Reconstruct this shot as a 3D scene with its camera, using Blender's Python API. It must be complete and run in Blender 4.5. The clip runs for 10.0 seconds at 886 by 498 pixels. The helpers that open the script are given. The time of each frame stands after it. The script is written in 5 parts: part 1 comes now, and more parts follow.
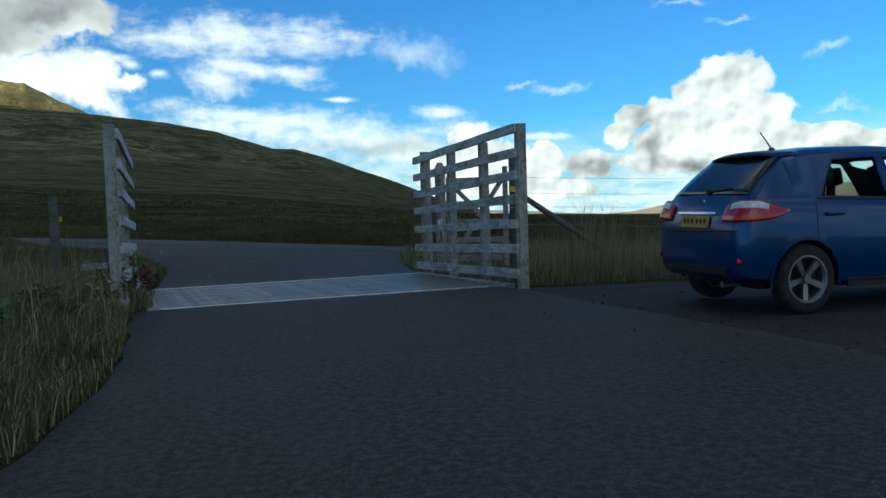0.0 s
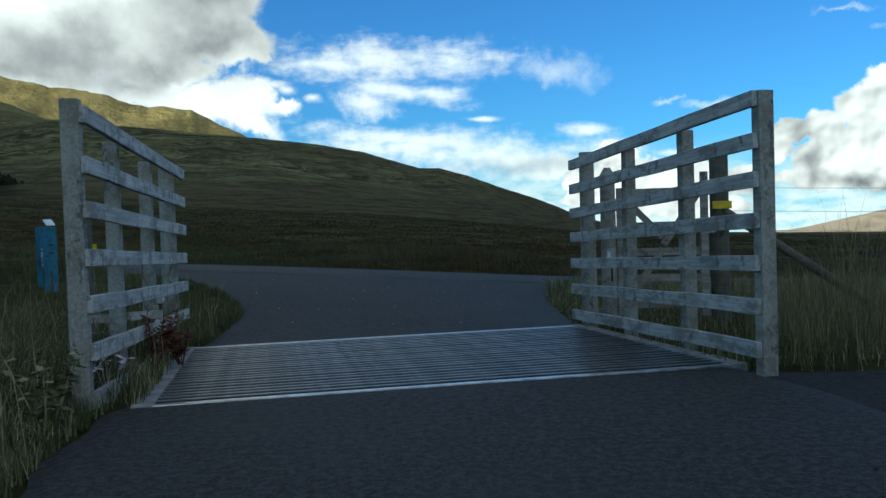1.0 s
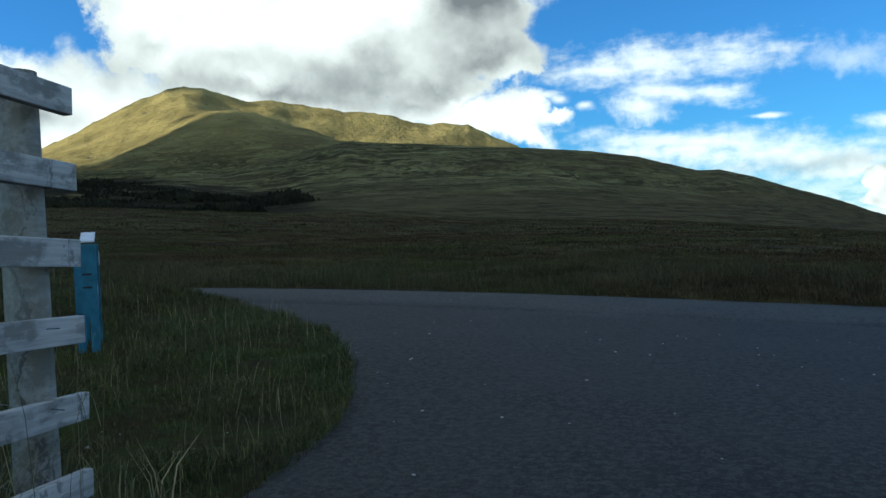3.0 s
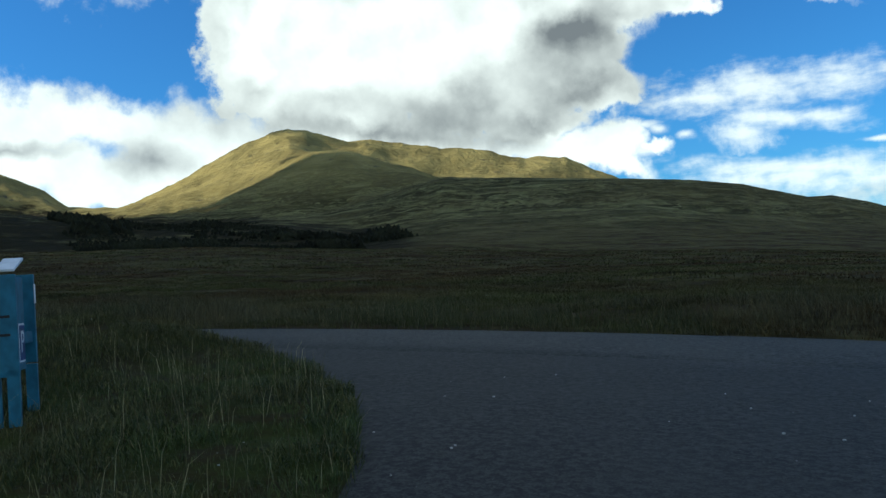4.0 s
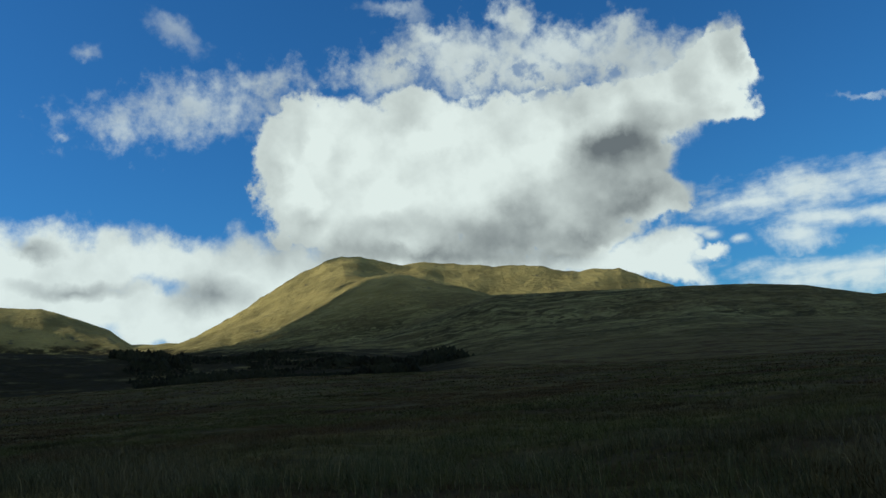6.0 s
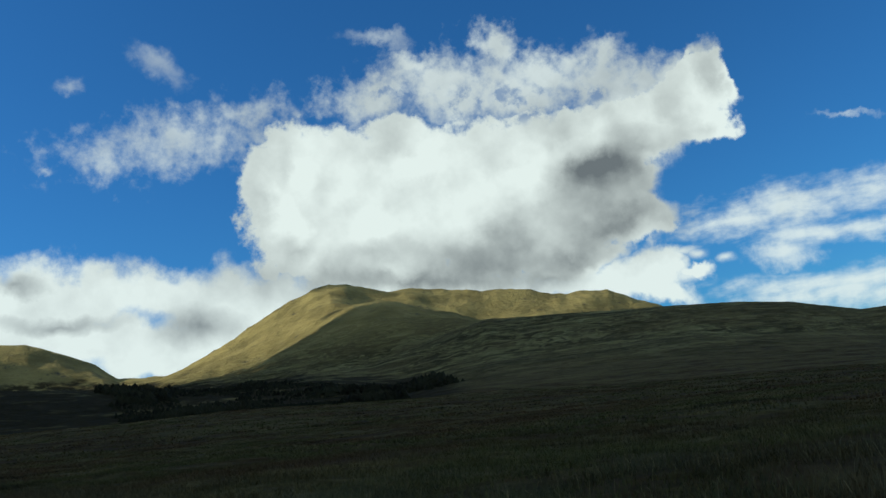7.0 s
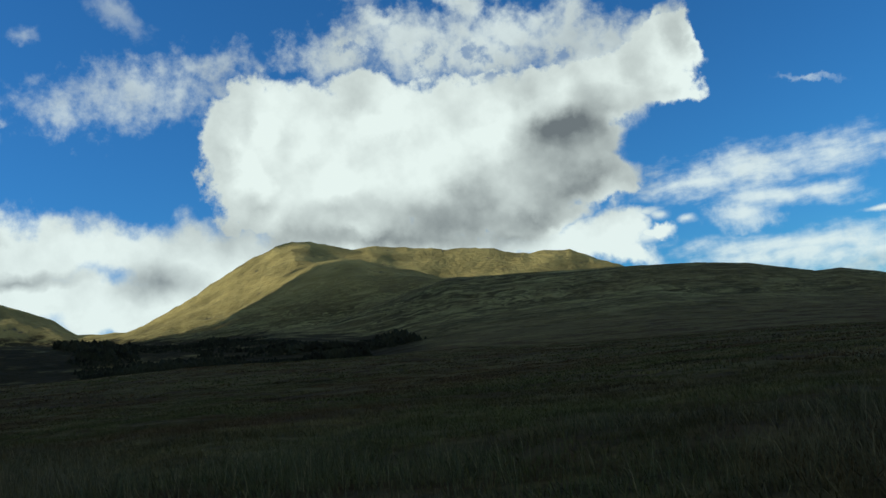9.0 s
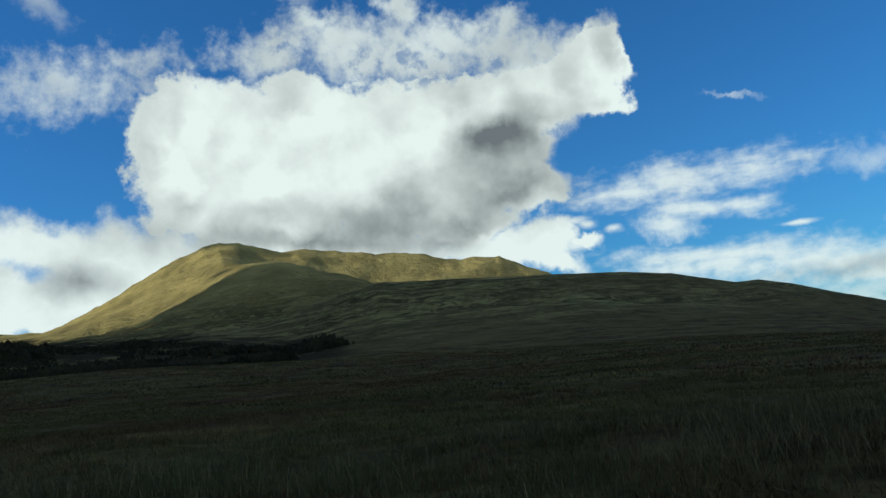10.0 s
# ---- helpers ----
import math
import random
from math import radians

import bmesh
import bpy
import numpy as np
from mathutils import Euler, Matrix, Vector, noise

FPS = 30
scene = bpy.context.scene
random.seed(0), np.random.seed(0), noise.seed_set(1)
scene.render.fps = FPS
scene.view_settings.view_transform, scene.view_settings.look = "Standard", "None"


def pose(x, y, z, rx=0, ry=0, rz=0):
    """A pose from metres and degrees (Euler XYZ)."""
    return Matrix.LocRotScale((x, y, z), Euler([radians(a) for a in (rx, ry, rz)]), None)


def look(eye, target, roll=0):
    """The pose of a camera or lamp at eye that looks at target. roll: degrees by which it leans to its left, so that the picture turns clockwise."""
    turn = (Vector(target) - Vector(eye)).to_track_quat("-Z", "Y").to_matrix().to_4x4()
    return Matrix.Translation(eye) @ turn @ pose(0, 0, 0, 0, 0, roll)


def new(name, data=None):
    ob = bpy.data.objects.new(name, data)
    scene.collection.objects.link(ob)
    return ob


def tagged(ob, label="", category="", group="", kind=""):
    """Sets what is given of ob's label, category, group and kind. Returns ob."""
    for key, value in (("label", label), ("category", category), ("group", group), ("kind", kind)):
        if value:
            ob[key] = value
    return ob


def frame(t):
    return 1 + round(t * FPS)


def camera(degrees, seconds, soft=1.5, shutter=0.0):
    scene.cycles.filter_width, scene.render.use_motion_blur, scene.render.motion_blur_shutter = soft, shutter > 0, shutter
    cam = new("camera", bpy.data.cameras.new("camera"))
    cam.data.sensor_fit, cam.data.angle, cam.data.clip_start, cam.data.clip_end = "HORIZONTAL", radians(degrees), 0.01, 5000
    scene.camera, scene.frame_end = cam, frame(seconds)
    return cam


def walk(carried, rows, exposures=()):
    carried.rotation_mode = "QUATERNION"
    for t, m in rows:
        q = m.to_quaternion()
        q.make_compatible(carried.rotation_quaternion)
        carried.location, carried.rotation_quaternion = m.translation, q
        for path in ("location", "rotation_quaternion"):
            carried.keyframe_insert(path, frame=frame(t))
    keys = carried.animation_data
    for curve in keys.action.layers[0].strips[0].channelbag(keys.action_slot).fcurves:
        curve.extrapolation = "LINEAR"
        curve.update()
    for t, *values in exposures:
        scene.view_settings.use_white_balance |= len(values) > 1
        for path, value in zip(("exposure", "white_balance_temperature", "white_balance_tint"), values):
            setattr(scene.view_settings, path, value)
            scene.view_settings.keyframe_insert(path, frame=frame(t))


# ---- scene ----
cam = camera(55.1, 10.0)
PATH = [
    (0, (0.727, -0.54, 1.284), (0.936, 1.446, 1.167), -1.7),
    (0.5, (0.901, 1.696, 1.291), (0.963, 3.693, 1.195), -1.4),
    (1, (0.911, 4.187, 1.327), (0.785, 6.182, 1.263), -1.8),
    (1.5, (0.741, 6.159, 1.354), (0.446, 8.136, 1.298), -2.4),
    (2, (0.427, 8.269, 1.39), (-0.071, 10.206, 1.382), -2.7),
    (3.3, (-0.2, 12.68, 1.252), (-0.994, 14.515, 1.238), -3.1),
    (3.5, (-0.37, 13.2, 1.232), (-1.198, 15.02, 1.239), -3.1),
    (4, (-0.94, 14.85, 1.173), (-1.892, 16.607, 1.249), -3.9),
    (4.5, (-1.377, 16.078, 1.183), (-2.367, 17.799, 1.424), -4.0),
    (5, (-1.653, 17.21, 1.228), (-2.656, 18.909, 1.559), -4.8),
    (5.5, (-1.792, 18.277, 1.303), (-2.817, 19.96, 1.642), -5.8),
    (7, (-2.092, 19.976, 1.357), (-3.079, 21.664, 1.777), -8.3),
    (7.5, (-2.072, 20.076, 1.36), (-3.054, 21.773, 1.755), -8.7),
    (8, (-2.052, 20.126, 1.361), (-3.031, 21.831, 1.727), -8.7),
    (8.5, (-2.012, 20.176, 1.363), (-2.979, 21.893, 1.702), -8.4),
    (9, (-1.942, 20.226, 1.364), (-2.878, 21.965, 1.677), -8.1),
    (9.5, (-1.812, 20.276, 1.366), (-2.689, 22.047, 1.668), -7.8),
    (10, (-1.672, 20.326, 1.368), (-2.462, 22.138, 1.671), -7.6),
]
walk(cam, [(t, look(eye, target, roll)) for t, eye, target, roll in PATH],
     exposures=[(0.0, 0.3), (2.0, 0.34), (3.5, 0.42), (4.2, 0.2), (5.0, -0.17), (5.7, -0.22), (7.0, -0.15), (10.0, -0.1)])

# ---------------------------------------------------------------- light and sky
SUN_BEARING, SUN_HEIGHT = 122.0, 27.0   # degrees to the left of +y, degrees up
TO_SUN = Vector((-math.sin(radians(SUN_BEARING)) * math.cos(radians(SUN_HEIGHT)),
                 math.cos(radians(SUN_BEARING)) * math.cos(radians(SUN_HEIGHT)), math.sin(radians(SUN_HEIGHT))))
sun_data = bpy.data.lights.new("sun", "SUN")
sun_data.energy, sun_data.angle, sun_data.color = 5.0, radians(0.9), (1.0, 0.93, 0.76)
sun = new("sun", sun_data)
sun.matrix_world = look(TO_SUN * 100, (0, 0, 0))

world = bpy.data.worlds.new("sky")
world.use_nodes = True
scene.world = world
SKY_STRENGTH, CLOUD_STRENGTH = 0.082, 0.6


class Graph:
    """Short hand for building node trees."""

    def __init__(self, tree):
        self.tree = tree
        tree.nodes.clear()

    def node(self, kind):
        return self.tree.nodes.new(kind)

    def put(self, socket, value):
        if isinstance(value, bpy.types.NodeSocket):
            self.tree.links.new(value, socket)
        elif value is not None:
            socket.default_value = value

    def math(self, op, a, b=None, c=None, clamp=False):
        n = self.node("ShaderNodeMath")
        n.operation, n.use_clamp = op, clamp
        for i, v in enumerate((a, b, c)):
            self.put(n.inputs[i], v)
        return n.outputs[0]

    def vec(self, op, a, b=None, scale=None):
        n = self.node("ShaderNodeVectorMath")
        n.operation = op
        self.put(n.inputs[0], a)
        self.put(n.inputs[1], b)
        if scale is not None:
            self.put(n.inputs["Scale"], scale)
        return n.outputs["Value"] if op in ("LENGTH", "DOT_PRODUCT") else n.outputs["Vector"]

    def noise(self, at, scale, detail=4.0, rough=0.55, color=False, lac=2.0):
        n = self.node("ShaderNodeTexNoise")
        self.put(n.inputs["Vector"], at)
        self.put(n.inputs["Scale"], scale)
        n.inputs["Detail"].default_value, n.inputs["Roughness"].default_value = detail, rough
        n.inputs["Lacunarity"].default_value = lac
        return n.outputs["Color" if color else "Fac"]

    def ramp(self, x, lo, hi, a=0.0, b=1.0, smooth=True):
        n = self.node("ShaderNodeMapRange")
        n.interpolation_type = "SMOOTHSTEP" if smooth else "LINEAR"
        for i, v in enumerate((x, lo, hi, a, b)):
            self.put(n.inputs[i], v)
        return n.outputs[0]

    def mix(self, fac, a, b, blend="MIX"):
        n = self.node("ShaderNodeMix")
        n.data_type, n.blend_type = "RGBA", blend
        self.put(n.inputs[0], fac)
        for i, v in ((6, a), (7, b)):
            self.put(n.inputs[i], (*v, 1.0) if isinstance(v, tuple) and len(v) == 3 else v)
        return n.outputs[2]

    def mapping(self, at, loc=(0, 0, 0), rot=(0, 0, 0), scale=(1, 1, 1), kind="POINT"):
        n = self.node("ShaderNodeMapping")
        n.vector_type = kind
        self.put(n.inputs["Vector"], at)
        n.inputs["Location"].default_value, n.inputs["Rotation"].default_value, n.inputs["Scale"].default_value = loc, rot, scale
        return n.outputs[0]


CENTRE = (-2.0, 20.0)   # the middle of the junction, from which bearings are taken

# Clouds: lobes of (bearing to the right, height, half width, half height, tilt), all in degrees.
CUMULUS = [(-38.0, 17.8, 4.7, 3.6, -6), (-40.2, 19.1, 2.7, 2.7, -5), (-42.3, 16.9, 2.3, 2.8, -5), (-41.1, 14.0, 3.2, 2.8, -6), (-35.5, 12.6, 7.0, 3.0, -7),
           (-30.3, 16.1, 6.7, 4.6, -8), (-33.0, 19.1, 4.0, 2.2, -7), (-25.7, 17.3, 5.1, 3.2, -10), (-19.7, 15.0, 5.0, 3.7, -11), (-24.6, 12.1, 8.5, 3.2, -10),
           (-16.8, 17.8, 4.2, 2.7, -12), (-12.9, 18.2, 3.4, 2.7, -14), (-10.7, 19.5, 1.4, 2.3, -15), (-21.0, 18.5, 4.3, 1.9, -11), (-17.7, 12.0, 3.2, 2.2, -11),
           (-32.7, 10.5, 9.3, 1.9, -8), (-21.5, 10.0, 4.9, 1.5, -10), (-36.7, 15.8, 5.8, 4.2, -7), (-11.5, 16.4, 2.2, 1.6, -14)]
VEIL = [(-28.8, 22.3, 5.5, 2.6, -8), (-23.6, 22.0, 5.4, 2.7, -10), (-18.4, 21.9, 3.1, 2.3, -12), (-24.2, 25.3, 1.7, 1.1, -10), (-34.2, 22.2, 3.4, 2.0, -7),
        (-10.6, 21.0, 0.9, 1.3, -15), (-15.4, 20.9, 3.0, 1.6, -13), (-21.3, 23.1, 3.2, 1.3, -11), (-30.5, 24.4, 2.4, 1.1, -8), (-17.6, 23.4, 1.2, 0.9, -13), (-16.7, 20.4, 4.2, 2.0, -13), (-13.3, 20.2, 2.8, 1.7, -14), (-15.0, 19.1, 4.1, 1.8, -13)]
BANK = [(-54.8, 11.2, 5.5, 1.9, -4), (-50.1, 11.3, 5.2, 1.6, -5), (-46.7, 10.1, 3.6, 2.2, -6), (-57.1, 9.7, 3.7, 1.7, -5), (-51.1, 8.0, 6.4, 1.9, -6),
        (-44.5, 10.6, 2.9, 2.2, -6), (-45.2, 7.7, 4.3, 2.2, -7), (-39.8, 9.7, 4.9, 2.3, -7), (-21.7, 8.5, 2.8, 1.4, -10), (-18.9, 7.6, 2.8, 1.4, -10),
        (-16.5, 8.0, 1.5, 1.2, -11), (-14.4, 7.7, 1.6, 0.5, -11), (-24.6, 8.9, 2.3, 1.4, -9), (-16.4, 6.8, 2.2, 0.9, -11), (-54.7, 11.8, 4.6, 1.7, 1),
        (-59.2, 10.7, 4.3, 2.3, 2),
        (-41.9, 10.5, 3.4, 2.2, -7), (-42.5, 8.5, 4.1, 2.2, -7), (-47.7, 7.1, 4.2, 1.8, -7),
        (-50.8, 6.6, 3.7, 1.6, -7), (-54.7, 8.7, 3.9, 1.6, -5)]
WISPS = [(-47.6, 20.7, 7.0, 1.8, 7), (-42.7, 22.5, 2.9, 1.2, 10), (-52.1, 19.6, 2.3, 1.4, -1), (-8.4, 7.8, 1.8, 0.9, 0)]
FAINT = [(30.5, 8.7, 1.3, 0.4, 10), (13.9, 7.2, 1.7, 0.3, 7), (24.8, 10.6, 1.2, 0.2, -5), (11.5, 7.5, 0.9, 0.2, -2), (30.9, 5.0, 1.9, 0.3, 2),
         (21.9, 11.8, 1.4, 0.2, -5), (-32.9, 26.2, 2.4, 0.5, -15), (-54.1, 24.9, 1.0, 0.6, 1), (-48.4, 25.7, 2.1, 0.9, -30), (-3.1, 15.1, 1.9, 0.2, -11),
         (-56.0, 19.1, 0.7, 0.3, 0), (4.7, 9.7, 3.0, 1.1, -6)]
STREAKS = [(-7.1, 10.7, 7.6, 1.3, 0), (-2.5, 10.6, 2.5, 1.1, -2), (-11.0, 10.5, 4.5, 0.7, -2), (-8.3, 7.9, 1.5, 0.8, 14), (-6.2, 8.7, 3.1, 0.6, -2),
           (-14.1, 8.9, 1.0, 0.3, -11), (-11.9, 8.3, 0.7, 0.3, -12), (-6.0, 5.1, 6.7, 0.9, 2), (-4.0, 4.3, 3.7, 1.5, -12), (-3.1, 8.2, 1.5, 0.7, -14)]
BANDS = [(-4.4, 5.4, 8.8, 0.8, -7), (0.8, 4.0, 7.1, 1.4, -5), (3.8, 3.5, 3.4, 1.1, -2), (6.1, 5.7, 1.9, 0.4, 1), (-0.6, 6.7, 1.4, 0.2, -1),
         (-14.7, 7.7, 1.5, 0.5, 1), (-15.3, 9.2, 1.5, 0.3, 2), (8.0, 4.4, 1.9, 1.0, -2),
         (17.2, -0.3, 4.4, 0.5, -2), (15.0, 0.8, 2.6, 0.4, -2), (19.8, -1.3, 4.0, 0.4, -1), (12.9, 4.0, 2.2, 0.3, -2), (14.3, 1.7, 2.6, 0.3, -2), (6.2, 5.8, 1.8, 0.4, -2), (3.0, 3.0, 4.2, 0.7, -1)]
TOWER = [(25.1, 6.7, 2.7, 2.2, -4), (22.9, 5.9, 2.1, 1.7, -4), (20.8, 5.0, 1.6, 1.3, -3), (26.4, 4.6, 2.3, 1.9, -4), (23.3, 3.6, 4.5, 1.7, -3),
         (18.0, 3.9, 1.2, 1.1, -3), (20.2, 3.2, 1.8, 1.4, -3), (21.6, 2.0, 4.9, 0.9, -2), (28.5, 3.1, 1.9, 1.3, -3), (30.9, 3.0, 3.0, 1.2, -3),
         (26.7, 2.5, 5.0, 1.4, -3), (12.4, 0.9, 1.6, 1.2, -2), (14.7, 0.4, 2.0, 0.8, -2), (15.8, 2.0, 1.8, 1.0, -2), (18.8, 4.9, 1.4, 0.9, -3),
         (33.4, 2.7, 1.8, 1.0, -3)]
# A second heap beside the tower, and the paler grey that spreads over the lee of the great cumulus.
HEAP = [(8.1, 3.7, 1.8, 1.5, -4), (6.2, 2.3, 1.7, 1.2, -4), (9.8, 2.5, 2.1, 1.7, -4), (11.3, 0.9, 1.9, 1.6, -3), (8.6, 0.9, 2.7, 1.1, -3), (12.3, -0.0, 1.8, 1.0, -3), (5.6, 1.2, 1.5, 0.7, -3), (13.0, 2.3, 1.5, 1.7, -4)]
LEE = [(-21.1, 14.2, 10.0, 6.4, -11), (-25.5, 11.1, 12.7, 4.2, -9), (-12.8, 17.3, 4.0, 4.0, -14), (-41.8, 11.4, 6.4, 3.4, -6), (-47.5, 9.1, 5.7, 2.2, -6)]
# Undersides and self-shaded hollows of the same clouds.
SHADED = [(-26.4, 10.7, 10.4, 1.9, -9), (-18.0, 13.2, 3.8, 3.0, -11), (-18.4, 15.9, 3.0, 1.4, -12), (-33.5, 10.4, 7.7, 1.3, -8), (-57.3, 12.3, 1.4, 0.5, -3),
          (-55.2, 9.8, 2.9, 0.5, -5), (-23.5, 9.2, 3.4, 0.8, -10), (-15.6, 11.2, 2.2, 1.8, -12), (-15.6, 16.6, 2.2, 0.9, -13), (15.8, 1.9, 2.0, 1.0, -2),
          (18.8, 5.2, 1.0, 1.0, -3), (22.6, 1.7, 4.9, 0.5, -2), (19.8, 2.6, 0.6, 1.1, -2), (30.9, 2.3, 2.8, 0.5, -3), (0.8, 3.6, 5.6, 0.7, -1),
          (-19.0, 11.2, 3.7, 1.9, 3), (-47.0, 8.9, 2.5, 1.1, -6), (-16.2, 13.6, 2.6, 2.2, -12)]


def build_sky():
    g = Graph(world.node_tree)
    way = g.node("ShaderNodeTexCoord").outputs["Generated"]
    split = g.node("ShaderNodeSeparateXYZ")
    g.put(split.inputs[0], way)
    x, y, z = split.outputs
    across = g.math("MULTIPLY", g.math("ARCTAN2", x, y), 57.29578)
    height = g.math("MULTIPLY", g.math("ARCSINE", z), 57.29578)
    place = g.node("ShaderNodeCombineXYZ")
    g.put(place.inputs[0], across)
    g.put(place.inputs[1], height)
    at = place.outputs[0]

    def warped(scale, amount, detail, rough=0.55):
        shift = g.vec("SUBTRACT", g.noise(way, scale, detail, rough, color=True), (0.5, 0.5, 0.5))
        return g.vec("SCALE", shift, scale=amount)

    swirl = warped(9.0, 5.0, 2.0)
    puff = warped(30.0, 2.2, 7.0, 0.6)
    body_at = g.vec("ADD", at, g.vec("ADD", g.vec("SCALE", swirl, scale=0.8), g.vec("SCALE", puff, scale=1.15)))
    thin_at = g.vec("ADD", at, g.vec("ADD", g.vec("SCALE", swirl, scale=0.4), g.vec("SCALE", puff, scale=1.2)))
    flat_at = g.vec("ADD", at, g.vec("MULTIPLY", g.vec("ADD", swirl, g.vec("SCALE", puff, scale=0.8)), (0.6, 0.16, 0.0)))

    def lobes(where, some, soft=0.25):
        total = None
        for k, (a, e, ra, re, tilt) in enumerate(some):
            if k % 3 == 2:      # worked out a few at a time, which keeps the shader small
                where = g.vec("ADD", where, g.math("MULTIPLY", total, 1e-6))
            q = g.mapping(where, (a, e, 0), (0, 0, radians(tilt)), (ra, re, 1), "TEXTURE")
            one = g.math("SUBTRACT", 1.0, g.vec("LENGTH", g.vec("MULTIPLY", q, (1, 1, 0))))
            total = one if total is None else g.math("SMOOTH_MAX", total, one, soft)
        return total

    grain = g.noise(way, 26.0, 7.0, 0.6)
    fine = g.noise(way, 70.0, 6.0, 0.6)
    lit_side = g.noise(g.vec("ADD", way, (-0.014, -0.004, 0.012)), 26.0, 7.0, 0.6)
    relief = g.math("SUBTRACT", grain, lit_side)

    def heads(scale, shift=None):
        """Rounded cauliflower heads."""
        n = g.node("ShaderNodeTexVoronoi")
        n.feature = "SMOOTH_F1"
        n.inputs["Smoothness"].default_value = 0.35
        g.put(n.inputs["Vector"], g.vec("ADD", way, g.vec("SCALE", puff, scale=0.004)) if shift is None else g.vec("ADD", g.vec("ADD", way, g.vec("SCALE", puff, scale=0.004)), shift))
        n.inputs["Scale"].default_value = scale
        return g.math("SUBTRACT", 0.45, n.outputs["Distance"])

    knobs = g.math("ADD", g.math("MULTIPLY", heads(34.0), 0.6), g.math("MULTIPLY", heads(80.0), 0.3))
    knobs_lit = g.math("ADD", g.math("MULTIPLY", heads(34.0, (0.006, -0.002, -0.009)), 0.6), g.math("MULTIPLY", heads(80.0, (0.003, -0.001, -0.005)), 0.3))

    heap = lobes(body_at, CUMULUS, 0.22)
    away_from_sun = lobes(g.vec("ADD", body_at, (-1.5, 1.1, 0.0)), CUMULUS, 0.22)
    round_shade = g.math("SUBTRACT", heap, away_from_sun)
    big = g.math("SUBTRACT", heads(11.0, (0.02, -0.006, -0.03)), heads(11.0))
    edge = g.math("ADD", heap, g.math("MULTIPLY", g.math("SUBTRACT", grain, 0.5), 1.0))
    # Crisp on the sunlit side, ragged and thin along the lee.
    ragged = g.ramp(lobes(at, [(-12.8, 13.5, 3.0, 3.0, 0), (-16.5, 8.4, 4.5, 1.8, -8)]), -0.1, 0.5)
    cover_solid = g.ramp(edge, -0.02, g.math("ADD", 0.24, g.math("MULTIPLY", ragged, 0.4)))
    tower_edge = g.math("ADD", lobes(g.vec("ADD", at, g.vec("SCALE", puff, scale=0.5)), TOWER + HEAP, 0.2), g.math("ADD", g.math("MULTIPLY", knobs, 0.5), g.math("MULTIPLY", g.math("SUBTRACT", fine, 0.5), 0.5)))
    cover_tower = g.ramp(tower_edge, -0.02, 0.2)
    bank_edge = g.math("ADD", lobes(body_at, BANK, 0.3), g.math("MULTIPLY", g.math("SUBTRACT", grain, 0.5), 0.9))
    cover_bank = g.math("MULTIPLY", g.ramp(bank_edge, -0.3, 0.4), 0.97)
    # A thin, torn veil over the top of the great cumulus, with holes to the blue.
    veil_edge = g.math("ADD", lobes(body_at, VEIL, 0.3), g.math("ADD", g.math("MULTIPLY", g.math("SUBTRACT", fine, 0.5), 1.3), g.math("MULTIPLY", g.math("SUBTRACT", grain, 0.5), 1.0)))
    lace = g.ramp(lobes(at, [(-25.2, 21.2, 6.8, 1.7, -10), (-32.5, 22.6, 3.0, 1.3, -8), (-18.5, 20.6, 1.6, 0.7, -12)]), -0.1, 0.5)
    holes = g.math("MULTIPLY", lace, g.ramp(g.noise(g.vec("ADD", way, g.vec("SCALE", puff, scale=0.006)), 34.0, 7.0, 0.62), 0.47, 0.62))
    whole = g.math("SUBTRACT", 1.0, g.math("MULTIPLY", holes, 0.62))
    cover_veil = g.math("MULTIPLY", g.math("MULTIPLY", g.ramp(veil_edge, -0.25, 0.8), 0.86), whole)
    cover_solid = g.math("MULTIPLY", cover_solid, whole)
    thin = lobes(thin_at, WISPS)
    cover_thin = g.math("MULTIPLY", g.ramp(g.math("ADD", thin, g.math("ADD", g.math("MULTIPLY", g.math("SUBTRACT", fine, 0.5), 1.8), g.math("MULTIPLY", g.math("SUBTRACT", grain, 0.5), 2.4))), -0.45, 1.25), 0.72)
    faint = g.ramp(g.math("ADD", lobes(thin_at, FAINT), g.math("ADD", g.math("MULTIPLY", g.math("SUBTRACT", fine, 0.5), 1.2), g.math("MULTIPLY", g.math("SUBTRACT", grain, 0.5), 1.0))), -0.35, 1.2)
    cover_thin = g.math("MAXIMUM", cover_thin, g.math("MULTIPLY", faint, 0.45))
    streak_grain = g.noise(g.mapping(g.vec("ADD", at, g.vec("SCALE", swirl, scale=0.35)), rot=(0, 0, radians(-4)), scale=(0.13, 0.45, 1.0)), 2.4, 6.0, 0.58)
    torn = g.math("ADD", g.math("MULTIPLY", g.math("SUBTRACT", streak_grain, 0.5), 1.6), g.math("MULTIPLY", g.math("SUBTRACT", fine, 0.5), 0.8))
    feather = g.math("ADD", lobes(flat_at, STREAKS, 0.4), g.math("ADD", g.math("MULTIPLY", torn, 1.3), g.math("MULTIPLY", g.math("SUBTRACT", grain, 0.5), 0.8)))
    cover_flat = g.math("MULTIPLY", g.ramp(feather, -0.5, 1.15), 0.84)
    cover_flat = g.math("MAXIMUM", cover_flat, g.math("MULTIPLY", g.ramp(g.math("ADD", lobes(flat_at, BANDS, 0.4), torn), -0.35, 1.0), 0.86))
